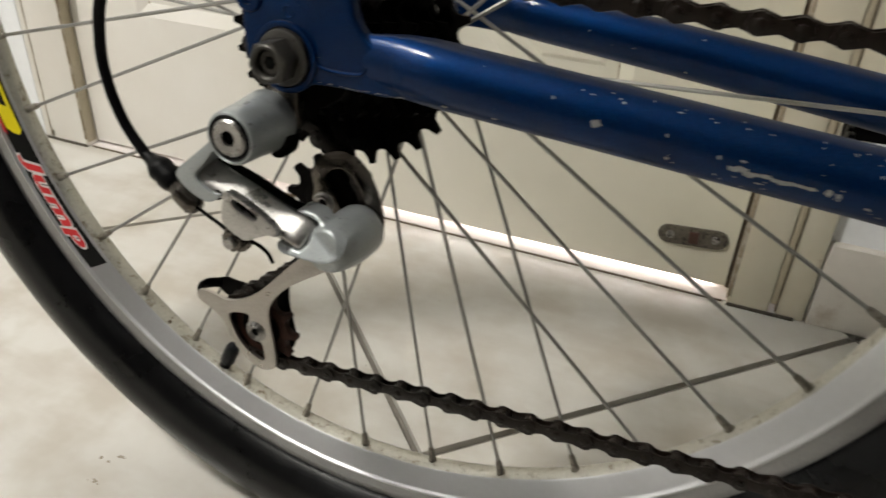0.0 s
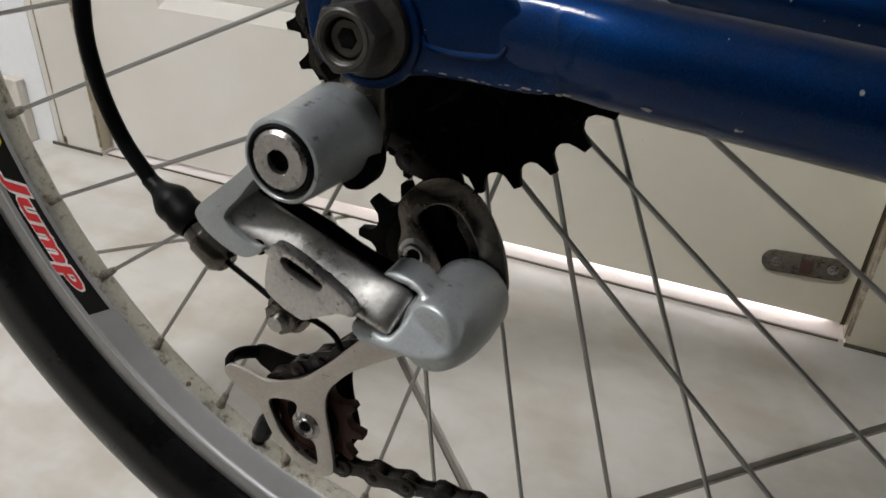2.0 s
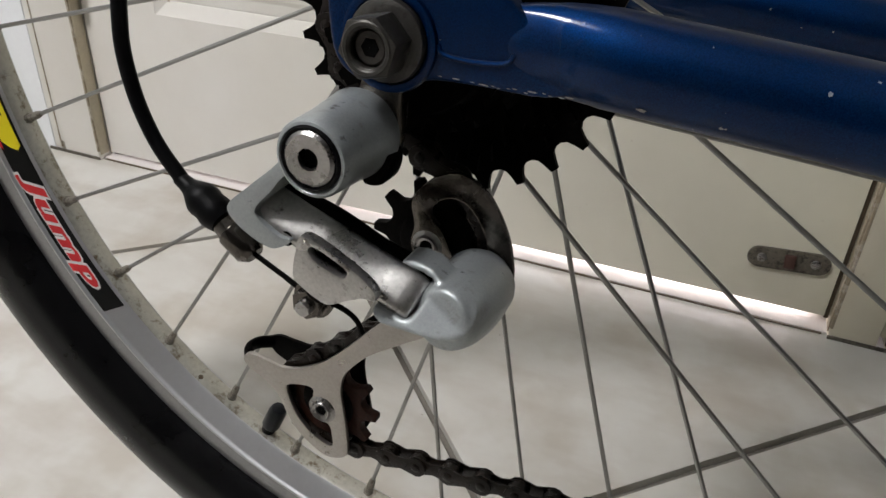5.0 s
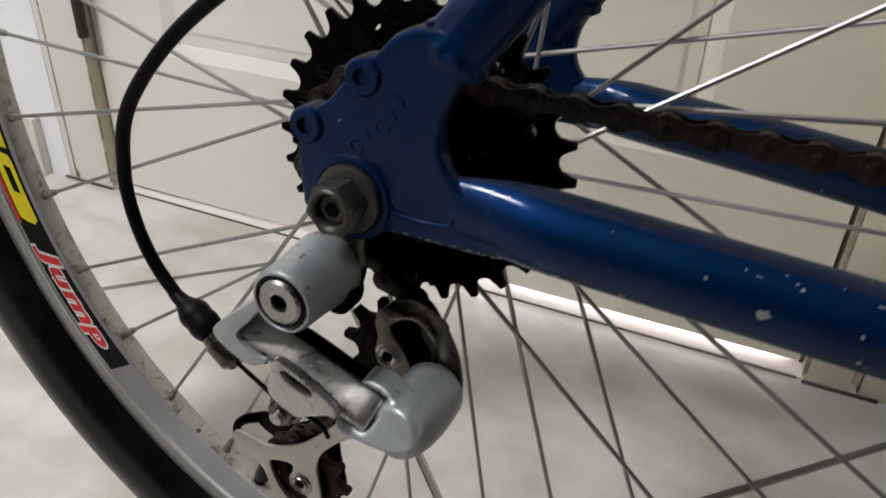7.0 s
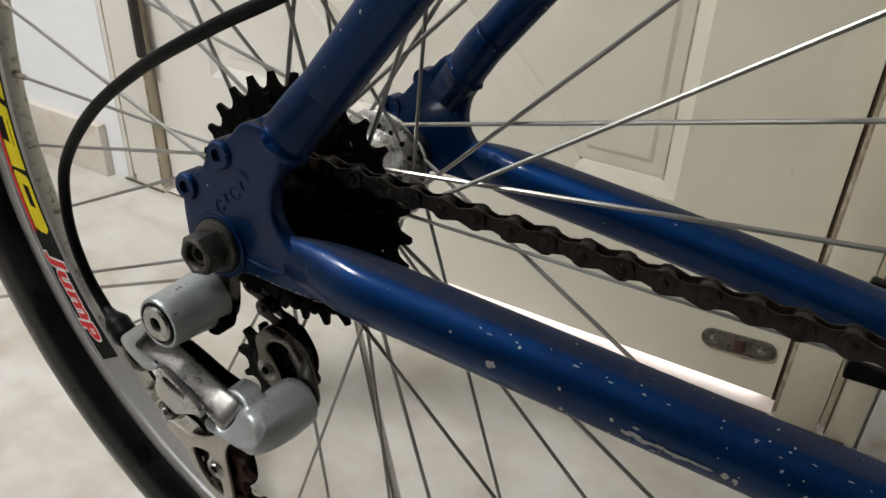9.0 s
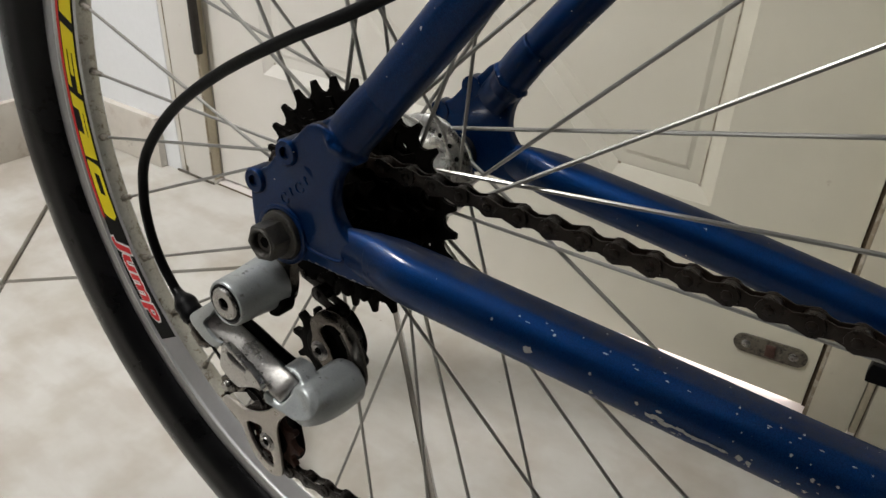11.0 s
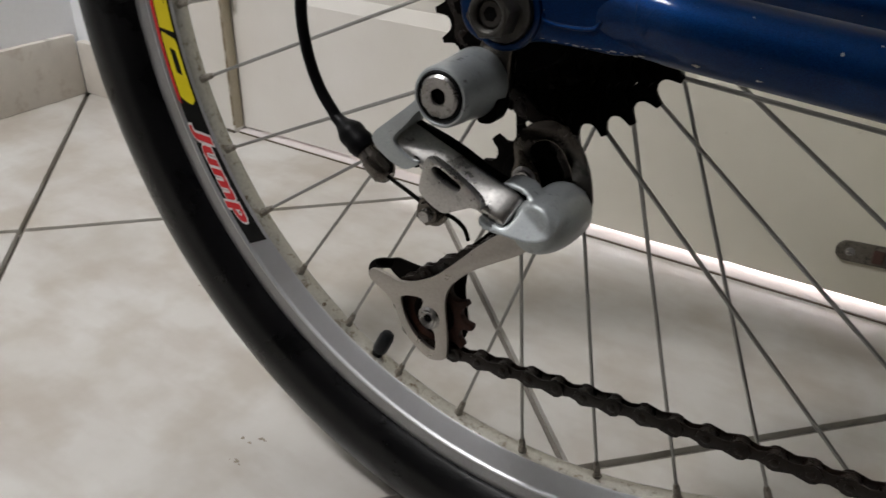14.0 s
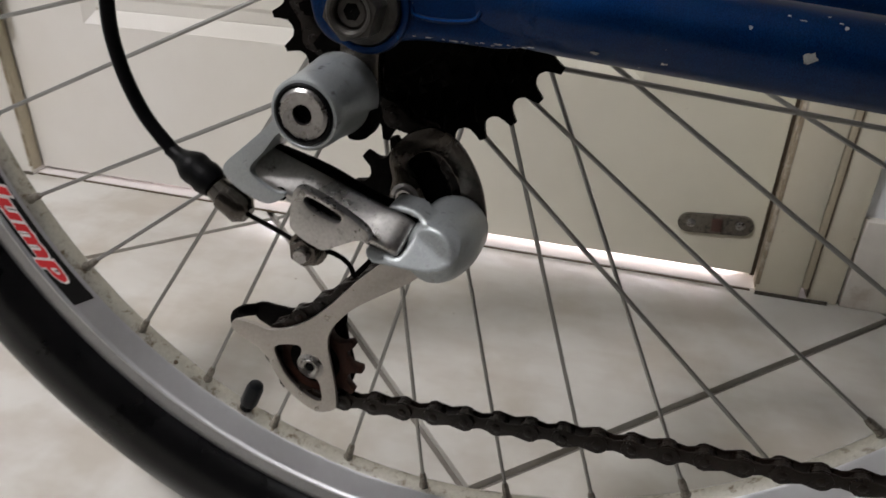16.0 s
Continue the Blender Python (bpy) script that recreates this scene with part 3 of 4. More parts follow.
def flank_shape(points, lift):
    """A flat figure on the flank: corners as (share of the flank's height from its outer edge, degrees), kept close to the curve."""
    bm = bmesh.new()
    lo, hi = RIM_IN + 0.0018, RIM_SIDE - 0.0016
    fine = []
    for i, (h, a) in enumerate(points):
        h2, a2 = points[(i + 1) % len(points)]
        n = max(1, int(abs(a2 - a) / 1.5))
        fine += [(h + (h2 - h) * s / n, a + (a2 - a) * s / n) for s in range(n)]
    vs = [bm.verts.new(flank_point(hi + (lo - hi) * h, a, lift)) for h, a in fine]
    es = [bm.edges.new((vs[i], vs[(i + 1) % len(vs)])) for i in range(len(vs))]
    bmesh.ops.triangle_fill(bm, edges=es, use_beauty=True)
    for f in bm.faces:
        f.normal_update()
        if f.normal.y > 0:
            f.normal_flip()
    return bm


def wear_hole(r):
    bm = tube([polar(RIM_IN - 0.0005, 237.2, -0.0028), polar(RIM_IN + 0.0005, 237.2, -0.0028)], 0.0013, 12)
    part("wear_hole", bm, M["joint_dirt"], r, "small dark drain hole", 0)


def decals(r):
    """The decal on the near flank: black ground, yellow capitals that read downwards, a red edge line, a small red word in white outline."""
    ground = part("decal", flank_shape([(0.0, 150), (0.0, 224.2), (1.0, 225.0), (1.0, 150)], 0.0002), M["black_vinyl"], r, "black rim decal with yellow capitals and a red mark", 0, False)
    part("red_line", flank_shape([(-0.02, 150), (-0.02, 203.3), (0.13, 203.8), (0.13, 150)], 0.0004), M["red"], ground, "", 0, False)
    # yellow capitals, slanted; a letter starts at degree a and runs w degrees down the rim
    strokes = {
        "E": [[(0.03, 0.0), (0.03, 0.96), (0.27, 0.96), (0.27, 0.36), (0.36, 0.36), (0.36, 0.74), (0.60, 0.74), (0.60, 0.36), (0.69, 0.36), (0.69, 0.96), (0.95, 0.96), (0.95, 0.0)]],
        "R": [[(0.03, 0.0), (0.03, 0.22), (0.95, 0.22), (0.95, 0.0)], [(0.46, 0.21), (0.46, 0.61), (0.68, 0.61), (0.68, 0.21)],
              [(0.74, 0.21), (0.74, 0.61), (0.95, 0.61), (0.95, 0.21)], [(0.03, 0.60), (0.03, 1.0), (0.95, 0.94), (0.95, 0.60)]],
        "O": [[(0.03, 0.06), (0.03, 1.0), (0.35, 1.04), (0.35, 0.0), (0.10, 0.0)], [(0.70, 0.0), (0.70, 1.04), (0.95, 0.94), (0.95, 0.06), (0.86, 0.0)],
              [(0.34, 0.0), (0.34, 0.20), (0.71, 0.20), (0.71, 0.0)], [(0.34, 0.58), (0.34, 1.04), (0.71, 1.04), (0.71, 0.58)]],
        "bar": [[(0.05, 0.0), (0.05, 1.0), (0.95, 1.0), (0.95, 0.0)]],
    }
    for ch, a, w in (("bar", 153.8, 8.0), ("bar", 163.3, 9.6), ("E", 174.3, 9.4), ("R", 184.3, 9.6), ("O", 194.3, 8.6)):
        for loop in strokes[ch]:
            pts = [(0.17 + 0.77 * h, a + w * s + 1.6 * h) for h, s in loop]
            part("letter", flank_shape(pts, 0.0005), M["yellow"], ground, "", 0, False)
    # the small red word in a white outline, reading down the rim
    for thick, mat, lift, nm in ((0.085, "white_vinyl", 0.0004, "word_outline"), (0.034, "red", 0.0006, "word")):
        data = bpy.data.curves.new("lettering", "FONT")
        data.body, data.shear, data.offset, data.space_character, data.resolution_u = "Jump", 0.28, thick, 1.04, 3
        letters = new("lettering", data)
        bpy.context.view_layer.update()
        me = bpy.data.meshes.new_from_object(letters.evaluated_get(bpy.context.evaluated_depsgraph_get()))
        bpy.data.objects.remove(letters)
        bpy.data.curves.remove(data)
        bm = bmesh.new()
        bm.from_mesh(me)
        bpy.data.meshes.remove(me)
        lo, hi = RIM_IN + 0.0018, RIM_SIDE - 0.0016
        for v in bm.verts:
            run, rise = v.co.x / 2.16, (v.co.y + 0.20) / 0.90
            v.co = flank_point(hi + (lo - hi) * (0.08 + 0.84 * rise), 207.6 + 14.0 * run, lift)
        for f in bm.faces:
            f.normal_update()
            if f.normal.y > 0:
                f.normal_flip()
        part(nm, bm, M[mat], ground, "", 0, False)


def hub():
    """Alloy shell: two wide flanges with spoke holes, a waisted barrel, axle and lock nut."""
    prof = [(0.008, -0.0275), (0.0245, -0.0245), (0.0262, -0.0238), (0.0266, -0.0228), (0.0262, -0.0210), (0.0240, -0.0202), (0.0190, -0.0165), (0.0165, -0.006), (0.0160, 0.008), (0.0176, 0.0112), (0.0176, 0.0122), (0.0168, 0.0128), (0.0176, 0.0160), (0.0183, 0.0205), (0.0186, 0.0232), (0.0196, 0.0246), (0.0240, 0.0256), (0.0266, 0.0262), (0.0277, 0.0270), (0.0279, 0.0284), (0.0272, 0.0296), (0.0250, 0.0302), (0.0200, 0.0320), (0.0185, 0.0420), (0.0140, 0.0480), (0.008, 0.0500)]
    h = part("hub", lathe(prof, 72, closed=False), M["hub"], bike, "polished alloy hub shell with drilled flanges")
    for y, face in ((-0.0221, -0.0246), (0.0275, 0.0303)):
        first = None
        for k in range(18):
            c = polar(0.0208, k * 20 + (FIRST + 68.4 if y > 0 else FIRST - 54.8))
            lift = -0.0015 if face < 0 else 0.0012
            if first is None:
                first = part("spoke_head", lathe([(0.0001, lift), (0.0016, lift * 0.75), (0.0020, 0.0)], 8, closed=False), M["spoke"], h)
                first.matrix_basis = Matrix.Translation((c.x, face, c.z))
            else:
                again("spoke_head", first, Matrix.Translation((c.x, face, c.z)))
            c = polar(0.0212, k * 20 + (FIRST + 68.4 if y > 0 else FIRST - 54.8))
            # Black discs painted as holes; the flange itself is not cut.
            if y > 0:
                part("spoke_hole", tube([(c.x, 0.0246, c.z), (c.x, 0.0256, c.z)], 0.0012, 10), M["cavity"], h)
    part("axle", lathe([(0.0001, -0.0838), (0.0040, -0.0838), (0.0048, -0.0830), (0.0048, 0.0759), (0.0040, 0.0767), (0.0001, 0.0767)], 20, closed=False), M["dark_metal"], h)
    part("axle_bore", lathe([(0.0001, -0.08400), (0.0024, -0.08400), (0.0026, -0.0837)], 6, closed=False), M["cavity"], h)
    part("lock_nut", lathe([(0.006, 0.0495), (0.0105, 0.0495), (0.0105, 0.0570), (0.0085, 0.0630), (0.006, 0.0640)], 24, closed=False), M["nut"], h)


PITCH = 0.0121


def cog_outline(teeth, pitch=PITCH, shift=0.0, tip=0.0022):
    """Teeth with round seats for the chain's rollers and blunt tips."""
    r = pitch / 2 / math.sin(math.pi / teeth)
    half, seat = math.pi / teeth, 0.0041
    pts = []
    for k in range(teeth):
        c = 2 * math.pi * (k + shift + 0.5) / teeth          # middle of the seat
        mid = Vector((r * math.cos(c), r * math.sin(c)))
        tips = [(r + tip) * Vector((math.cos(c + q), math.sin(c + q))) for q in (-half + 0.0011 / r, half - 0.0011 / r)]
        pts.append(tips[0])
        for q in (-78, -45, -15, 15, 45, 78):
            a = c + math.pi + radians(q)
            pts.append(mid + seat * Vector((math.cos(a), -0.0 + math.sin(a))))
        pts.append(tips[1])
    # the seat's arc runs backwards; put it in order round the wheel
    out = []
    for k in range(teeth):
        g = pts[k * 8:k * 8 + 8]
        arc = sorted(g[1:7], key=lambda p: (math.atan2(p.y, p.x) - 2 * math.pi * (k + shift + 0.5) / teeth + math.pi) % (2 * math.pi))
        out += [g[0], *arc, g[7]]
    return [(p.x, p.y) for p in out], r


COGS = ((28, -0.0285), (24, -0.0335), (22, -0.0385), (20, -0.0435), (17, -0.0485), (15, -0.0535), (13, -0.0585))


def freewheel():
    body = part("freewheel", lathe([(0.012, -0.0625), (0.0225, -0.0620), (0.0240, -0.055), (0.0320, -0.046), (0.0360, -0.034), (0.0380, -0.0265), (0.012, -0.0260)], 48, closed=False), M["black_steel"], bike, "black greasy multi-speed freewheel")
    for teeth, y in COGS:
        pts, r = cog_outline(teeth, shift=0.237 if teeth == 28 else 0.0)
        holes = []
        if teeth == 28:
            for k in range(12):
                a = 30 * k - 6.5
                holes.append([(p.x, p.z) for p in [polar(r - 0.0108 + 0.0011 * math.sin(math.pi * q / 5), a - 3.6 + 7.2 * q / 5) for q in range(6)] + [polar(r - 0.0108 - 0.0011 * math.sin(math.pi * q / 5), a + 3.6 - 7.2 * q / 5) for q in range(1, 5)]])
        part("sprocket", plate(pts, y - 0.0010, y + 0.0010, 0.0, holes), M["black_steel"], body, "black toothed sprocket ring")


def frame_side(s):
    """Chainstay, seatstay and the forged dropout between them; s is -1 on the chain's side."""
    near = 0.0095 if s > 0 else 0.0  # the far side stands closer to the hub
    line = [(0.022, s * 0.0700, 0.0030), (0.034, s * 0.0692, 0.0038), (0.043, s * 0.0684, 0.0042), (0.060, s * 0.0672, 0.0036), (0.16, s * 0.0585, -0.0027), (0.30, s * 0.0465, -0.0115), (0.43, s * 0.0352, -0.0195)]
    line = [(x, y - near * max(0.0, min(1.0, (0.17 - x) / 0.12)), z) for x, y, z in line]
    pts = spline(line, 10)
    rad = [0.0118 if p.x > 0.055 else 0.0118 - 0.0030 * (0.055 - p.x) / 0.033 for p in pts]
    flat = [(1.0, 1.0) if p.x > 0.064 else (1.0 - 0.74 * min(1, (0.064 - p.x) / 0.040) ** 1.3, 1.0) for p in pts]
    stay = part("chainstay", tube(pts, rad, 28, flat=flat), M["blue"], bike, "blue metallic chainstay tube with chipped paint" if s < 0 else "blue metallic chainstay tube")
    line = [(0.0135, s * 0.0685, 0.0315), (0.020, s * 0.0665, 0.0400), (0.0295, s * 0.0632, 0.0525), (0.046, s * 0.0605, 0.075), (0.1025, s * 0.0590, 0.150), (0.20, s * 0.0530, 0.279), (0.26, s * 0.0480, 0.358)]
    line = [(x, y - near * max(0.0, min(1.0, (0.105 - z) / 0.05)), z) for x, y, z in line]
    pts = spline(line, 10)
    rad = [0.0091 for p in pts]
    flat = [(1.0, 1.0) if p.z > 0.075 else (1.0 - 0.40 * min(1, (0.075 - p.z) / 0.035), 1.0) for p in pts]
    part("seatstay", tube(pts, rad, 24, flat=flat), M["blue"], bike, "blue metallic seatstay tube")
    # forged plate: rounded outline with a hollow between the stays and two eyelets
    y0, y1 = (s * (0.0735 - near), s * (0.0665 - near))
    outline = spline(mm([(-19, 14), (-18.5, 4), (-16, -7), (-9, -12), (2, -12.5), (12, -8.5), (27, -7.5), (42, -7), (50, -3), (47, 7), (37, 10), (30, 15.5), (26.8, 23), (27.5, 32), (31, 41), (27, 50), (19, 53), (12, 50.5), (6, 44), (0, 39), (-5, 33), (-9, 28), (-13, 25), (-18, 21)]), 4, True)
    body = plate([(p.x, p.y) for p in outline], min(y0, y1), max(y0, y1), 0.0016)
    rng = random.Random(3)

    def foot(line, radii, weld, flatten):
        """The end of a stay run into the plate, with an uneven weld round it."""
        pts = spline([(x, s * (y - near), z) for x, y, z in line], 6)
        rr = [v.x for v in spline([(q, 0) for q in radii], 6)]
        join(body, tube(pts, rr, 24, flat=[(v.x, 1.0) for v in spline([(q, 0) for q in flatten], 6)]))
        at, d, r0, thick = weld
        d = Vector(d).normalized()
        u = (Vector((0, 1, 0)) - d * d.y).normalized()
        v = d.cross(u)
        c = Vector((at[0], s * (at[1] - near), at[2]))
        ring = [c + u * (r0[0] * math.cos(q)) + v * (r0[1] * math.sin(q)) + d * rng.uniform(-0.0010, 0.0010) for q in np.linspace(0, 2 * math.pi, 30, endpoint=False)]
        ring.append(ring[0])
        join(body, tube(ring, [thick * rng.uniform(0.75, 1.2) for q in ring], 8))

    foot([(0.0150, 0.0688, 0.0325), (0.0200, 0.0672, 0.0395), (0.0262, 0.0648, 0.0480), (0.0345, 0.0622, 0.0595), (0.0400, 0.0613, 0.0670)], (0.0072, 0.0090, 0.0098, 0.0096, 0.0089),
         ((0.0255, 0.0652, 0.0470), (0.0165, 0, 0.0225), (0.0078, 0.0094), 0.0019), (0.45, 0.66, 0.82, 0.86, 0.88))
    foot([(0.0280, 0.0694, 0.0034), (0.0350, 0.0692, 0.0038), (0.0440, 0.0684, 0.0041), (0.0520, 0.0678, 0.0040), (0.0590, 0.0673, 0.0037)], (0.0086, 0.0099, 0.0111, 0.0116, 0.0114),
         ((0.0490, 0.0680, 0.0040), (1, 0, -0.03), (0.0082, 0.0106), 0.0009), (0.22, 0.40, 0.65, 0.83, 0.92))
    drop = part("dropout", body, M["blue"], bike, "blue forged dropout with two eyelets, welded to the stays", 180)
    fuse = drop.modifiers.new("fuse", "REMESH")
    fuse.mode, fuse.voxel_size, fuse.use_smooth_shade = "VOXEL", 0.0006, True
    soften = drop.modifiers.new("soften", "SMOOTH")
    soften.factor, soften.iterations = 0.5, 5
    for ex, ez in ((-0.0155, 0.0192), (0.0026, 0.0370)):
        yo, yi = (s * (0.0750 - near), s * (0.0655 - near))
        part("eyelet", lathe([(0.0026, yo), (0.0048, yo), (0.0056, yo - s * 0.0010), (0.0056, yi), (0.0026, yi)], 24, centre=(ex, ez)), M["blue"], drop)
        part("eyelet_bore", lathe([(0.0001, yo - s * 0.0035), (0.0027, yo - s * 0.0035)], 16, centre=(ex, ez), closed=False), M["cavity"], drop)
    # raised boss round the axle
    part("axle_boss", lathe([(0.0118, s * (0.0730 - near)), (0.0136, s * (0.0732 - near)), (0.0132, s * (0.0745 - near)), (0.0122, s * (0.0749 - near)), (0.0112, s * (0.0746 - near)), (0.0108, s * (0.0735 - near))], 48), M["blue"], drop)
    # recessed pocket line pressed into the plate
    if s < 0:
        pocket = spline([(0.0135, -0.0735, 0.0012), (0.0150, -0.0737, -0.0008), (0.022, -0.0737, -0.0014), (0.031, -0.0737, -0.0004), (0.0335, -0.0736, 0.0022)], 5)
        part("forged_ridge", tube(pocket, 0.0007, 8), M["blue"], drop)
        # worn raised mark on the plate, plain open shapes
        for k, wide in enumerate((0.0019, 0.0004, 0.0021, 0.0004)):
            m = pose(0.0014 + 0.0040 * k, -0.0735, 0.0168 + 0.0037 * k, 0, -43, 0)
            loop = [m @ Vector((wide * math.cos(q), 0, 0.0022 * math.sin(q))) for q in np.linspace(0.5, 5.8 if wide > 0.001 else 3.6, 12)]
            part("raised_mark", tube(loop, 0.00042, 6), M["blue"], drop)
        # paint chipped off along the plate's lower edge
        rng = random.Random(8)
        for k in range(16):
            x = 0.0150 + 0.0022 * k + rng.uniform(-0.0006, 0.0006)
            z = -0.0082 + 0.0010 * max(0.0, (x - 0.012) / 0.03) + rng.uniform(-0.0003, 0.0005)
            bm, size = bmesh.new(), rng.uniform(0.0002, 0.0006)
            bm.faces.new([bm.verts.new((x + size * 2.6 * rng.uniform(0.6, 1.2) * math.cos(q), -0.0737 + 0.0009 * (1 if z < -0.0080 else 0.2), z + 0.0011 + size * 0.5 * rng.uniform(0.6, 1.2) * math.sin(q))) for q in np.linspace(0, 2 * math.pi, 8, endpoint=False)])
            part("paint_chip", bm, M["primer"], drop, smooth=0)
    return stay


def nuts():
    for s in (-1, 1):
        near = 0.0095 if s > 0 else 0.0
        w = part("axle_washer", lathe([(0.005, s * (0.0735 - near)), (0.0104, s * (0.0735 - near)), (0.0108, s * (0.0745 - near)), (0.0104, s * (0.0762 - near)), (0.0092, s * (0.0768 - near)), (0.005, s * (0.0768 - near))], 40, closed=False), M["nut"], bike, "grey zinc serrated axle washer")
        hexa = [(0.0084 * math.cos(radians(60 * k + 14)), 0.0084 * math.sin(radians(60 * k + 14))) for k in range(6)]
        part("axle_nut", plate(hexa, 0.0661 if s > 0 else -0.0858, 0.0753 if s > 0 else -0.0766, 0.0011, [circle(0, 0, 0.0049, 20)]), M["nut"], w, "worn grey hexagonal axle nut")
        part("nut_collar", lathe([(0.0049, s * (0.0852 - near)), (0.0056, s * (0.0860 - near)), (0.0064, s * (0.0861 - near)), (0.0069, s * (0.0856 - near)), (0.0070, s * (0.0840 - near))], 32, closed=False), M["nut"], w)


# ---- chain path over sprocket, guide and tension wheels ----
GUIDE, TENSION = (0.0098, -0.0622), (-0.0255, -0.1400)
PULLEY_TEETH, PULLEY_Y = 10, -0.0565
PULLEY_R = PITCH / 2 / math.sin(math.pi / PULLEY_TEETH)
COG_R, CHAIN_PITCH = 0.0325, 0.0125


def tangent(c0, r0, w0, c1, r1, w1):
    """The touching points of the straight run from one wheel to the next; w is +1 where the chain runs anticlockwise round it."""
    d = Vector(c1) - Vector(c0)
    L, base = d.length, math.atan2(d.y, d.x)
    phi = base + math.asin(max(-1, min(1, (w0 * r0 - w1 * r1) / L)))
    nrm = Vector((math.sin(phi), -math.cos(phi)))
    return Vector(c0) + nrm * (w0 * r0), Vector(c1) + nrm * (w1 * r1)


def chain_line():
    """(x, z, y) along the chain from the upper run's front end to the lower run's front end."""
    cog, far_top, far_low = (0.0, 0.0), (0.394, 0.0398), (0.40, -0.1168)
    wheels = [(far_top, 0.0, 1), (cog, COG_R, 1), (GUIDE, PULLEY_R, -1), (TENSION, 0.0180, 1), (far_low, 0.0, 1)]
    out = []
    ys = [-0.0490, COGS[4][1], PULLEY_Y, PULLEY_Y, -0.0490]
    runs = [tangent(*wheels[i], *wheels[i + 1]) for i in range(4)]
    for i in range(4):
        a, b = runs[i]
        n = max(2, int((b - a).length / 0.002))
        for k in range(n):
            f = k / n
            p = a + (b - a) * f
            out.append((p.x, p.y, ys[i] + (ys[i + 1] - ys[i]) * f))
        if i < 3:
            (c, r, w), q = wheels[i + 1], runs[i + 1][0]
            a0 = math.atan2(b.y - c[1], b.x - c[0])
            a1 = math.atan2(q.y - c[1], q.x - c[0])
            sweep = (a1 - a0) * w % (2 * math.pi) * w
            n = max(2, int(abs(sweep) * r / 0.001))
            for k in range(n):
                t = a0 + sweep * k / n
                out.append((c[0] + r * math.cos(t), c[1] + r * math.sin(t), ys[i + 1]))
    return out


def chain():
    pts = [Vector((x, y, z)) for x, z, y in chain_line()]
    pins, last = [pts[0]], pts[0]
    for p in pts[1:]:
        while (p - last).length >= CHAIN_PITCH:
            last = last + (p - last) * (CHAIN_PITCH / (p - last).length)
            pins.append(last)
    rollers = bmesh.new()
    for p in pins:
        join(rollers, tube([p + Vector((0, -0.0020, 0)), p + Vector((0, 0.0020, 0))], 0.0037, 10))
        join(rollers, tube([p + Vector((0, -0.0036, 0)), p + Vector((0, -0.0033, 0)), p + Vector((0, 0.0033, 0)), p + Vector((0, 0.0036, 0))], [0.0014, 0.0019, 0.0019, 0.0014], 8))
    whole = part("chain", rollers, M["chain"], bike, "dark oily chain with rusty plates")

    def figure(rr, waist):
        o = [(rr * math.cos(math.radians(a)), rr * math.sin(math.radians(a))) for a in range(60, 301, 30)]
        o.append((CHAIN_PITCH / 2, -waist))
        o += [(CHAIN_PITCH + rr * math.cos(math.radians(a)), rr * math.sin(math.radians(a))) for a in range(-120, 121, 30)]
        o.append((CHAIN_PITCH / 2, waist))
        return o

    meshes = []
    for rr, waist, ya, yb in ((0.0040, 0.0023, 0.0022, 0.0030), (0.0039, 0.0023, 0.0012, 0.0020)):
        bm = plate(figure(rr, waist), ya, yb, 0.00035)
        plate(figure(rr, waist), -yb, -ya, 0.00035, bm=bm)
        meshes.append(bm)
    firsts = [None, None]
    for i, (a, b) in enumerate(zip(pins, pins[1:])):
        d = (b - a).normalized()
        ang = math.atan2(d.z, d.x)
        m = Matrix.Translation(a) @ Matrix.Rotation(-ang, 4, "Y")
        k = i % 2
        if firsts[k] is None:
            firsts[k] = part("outer_link" if k == 0 else "inner_link", meshes[k], M["chain"], whole)
            firsts[k].matrix_basis = m
        else:
            again(firsts[k].name.split(".")[0], firsts[k], m)


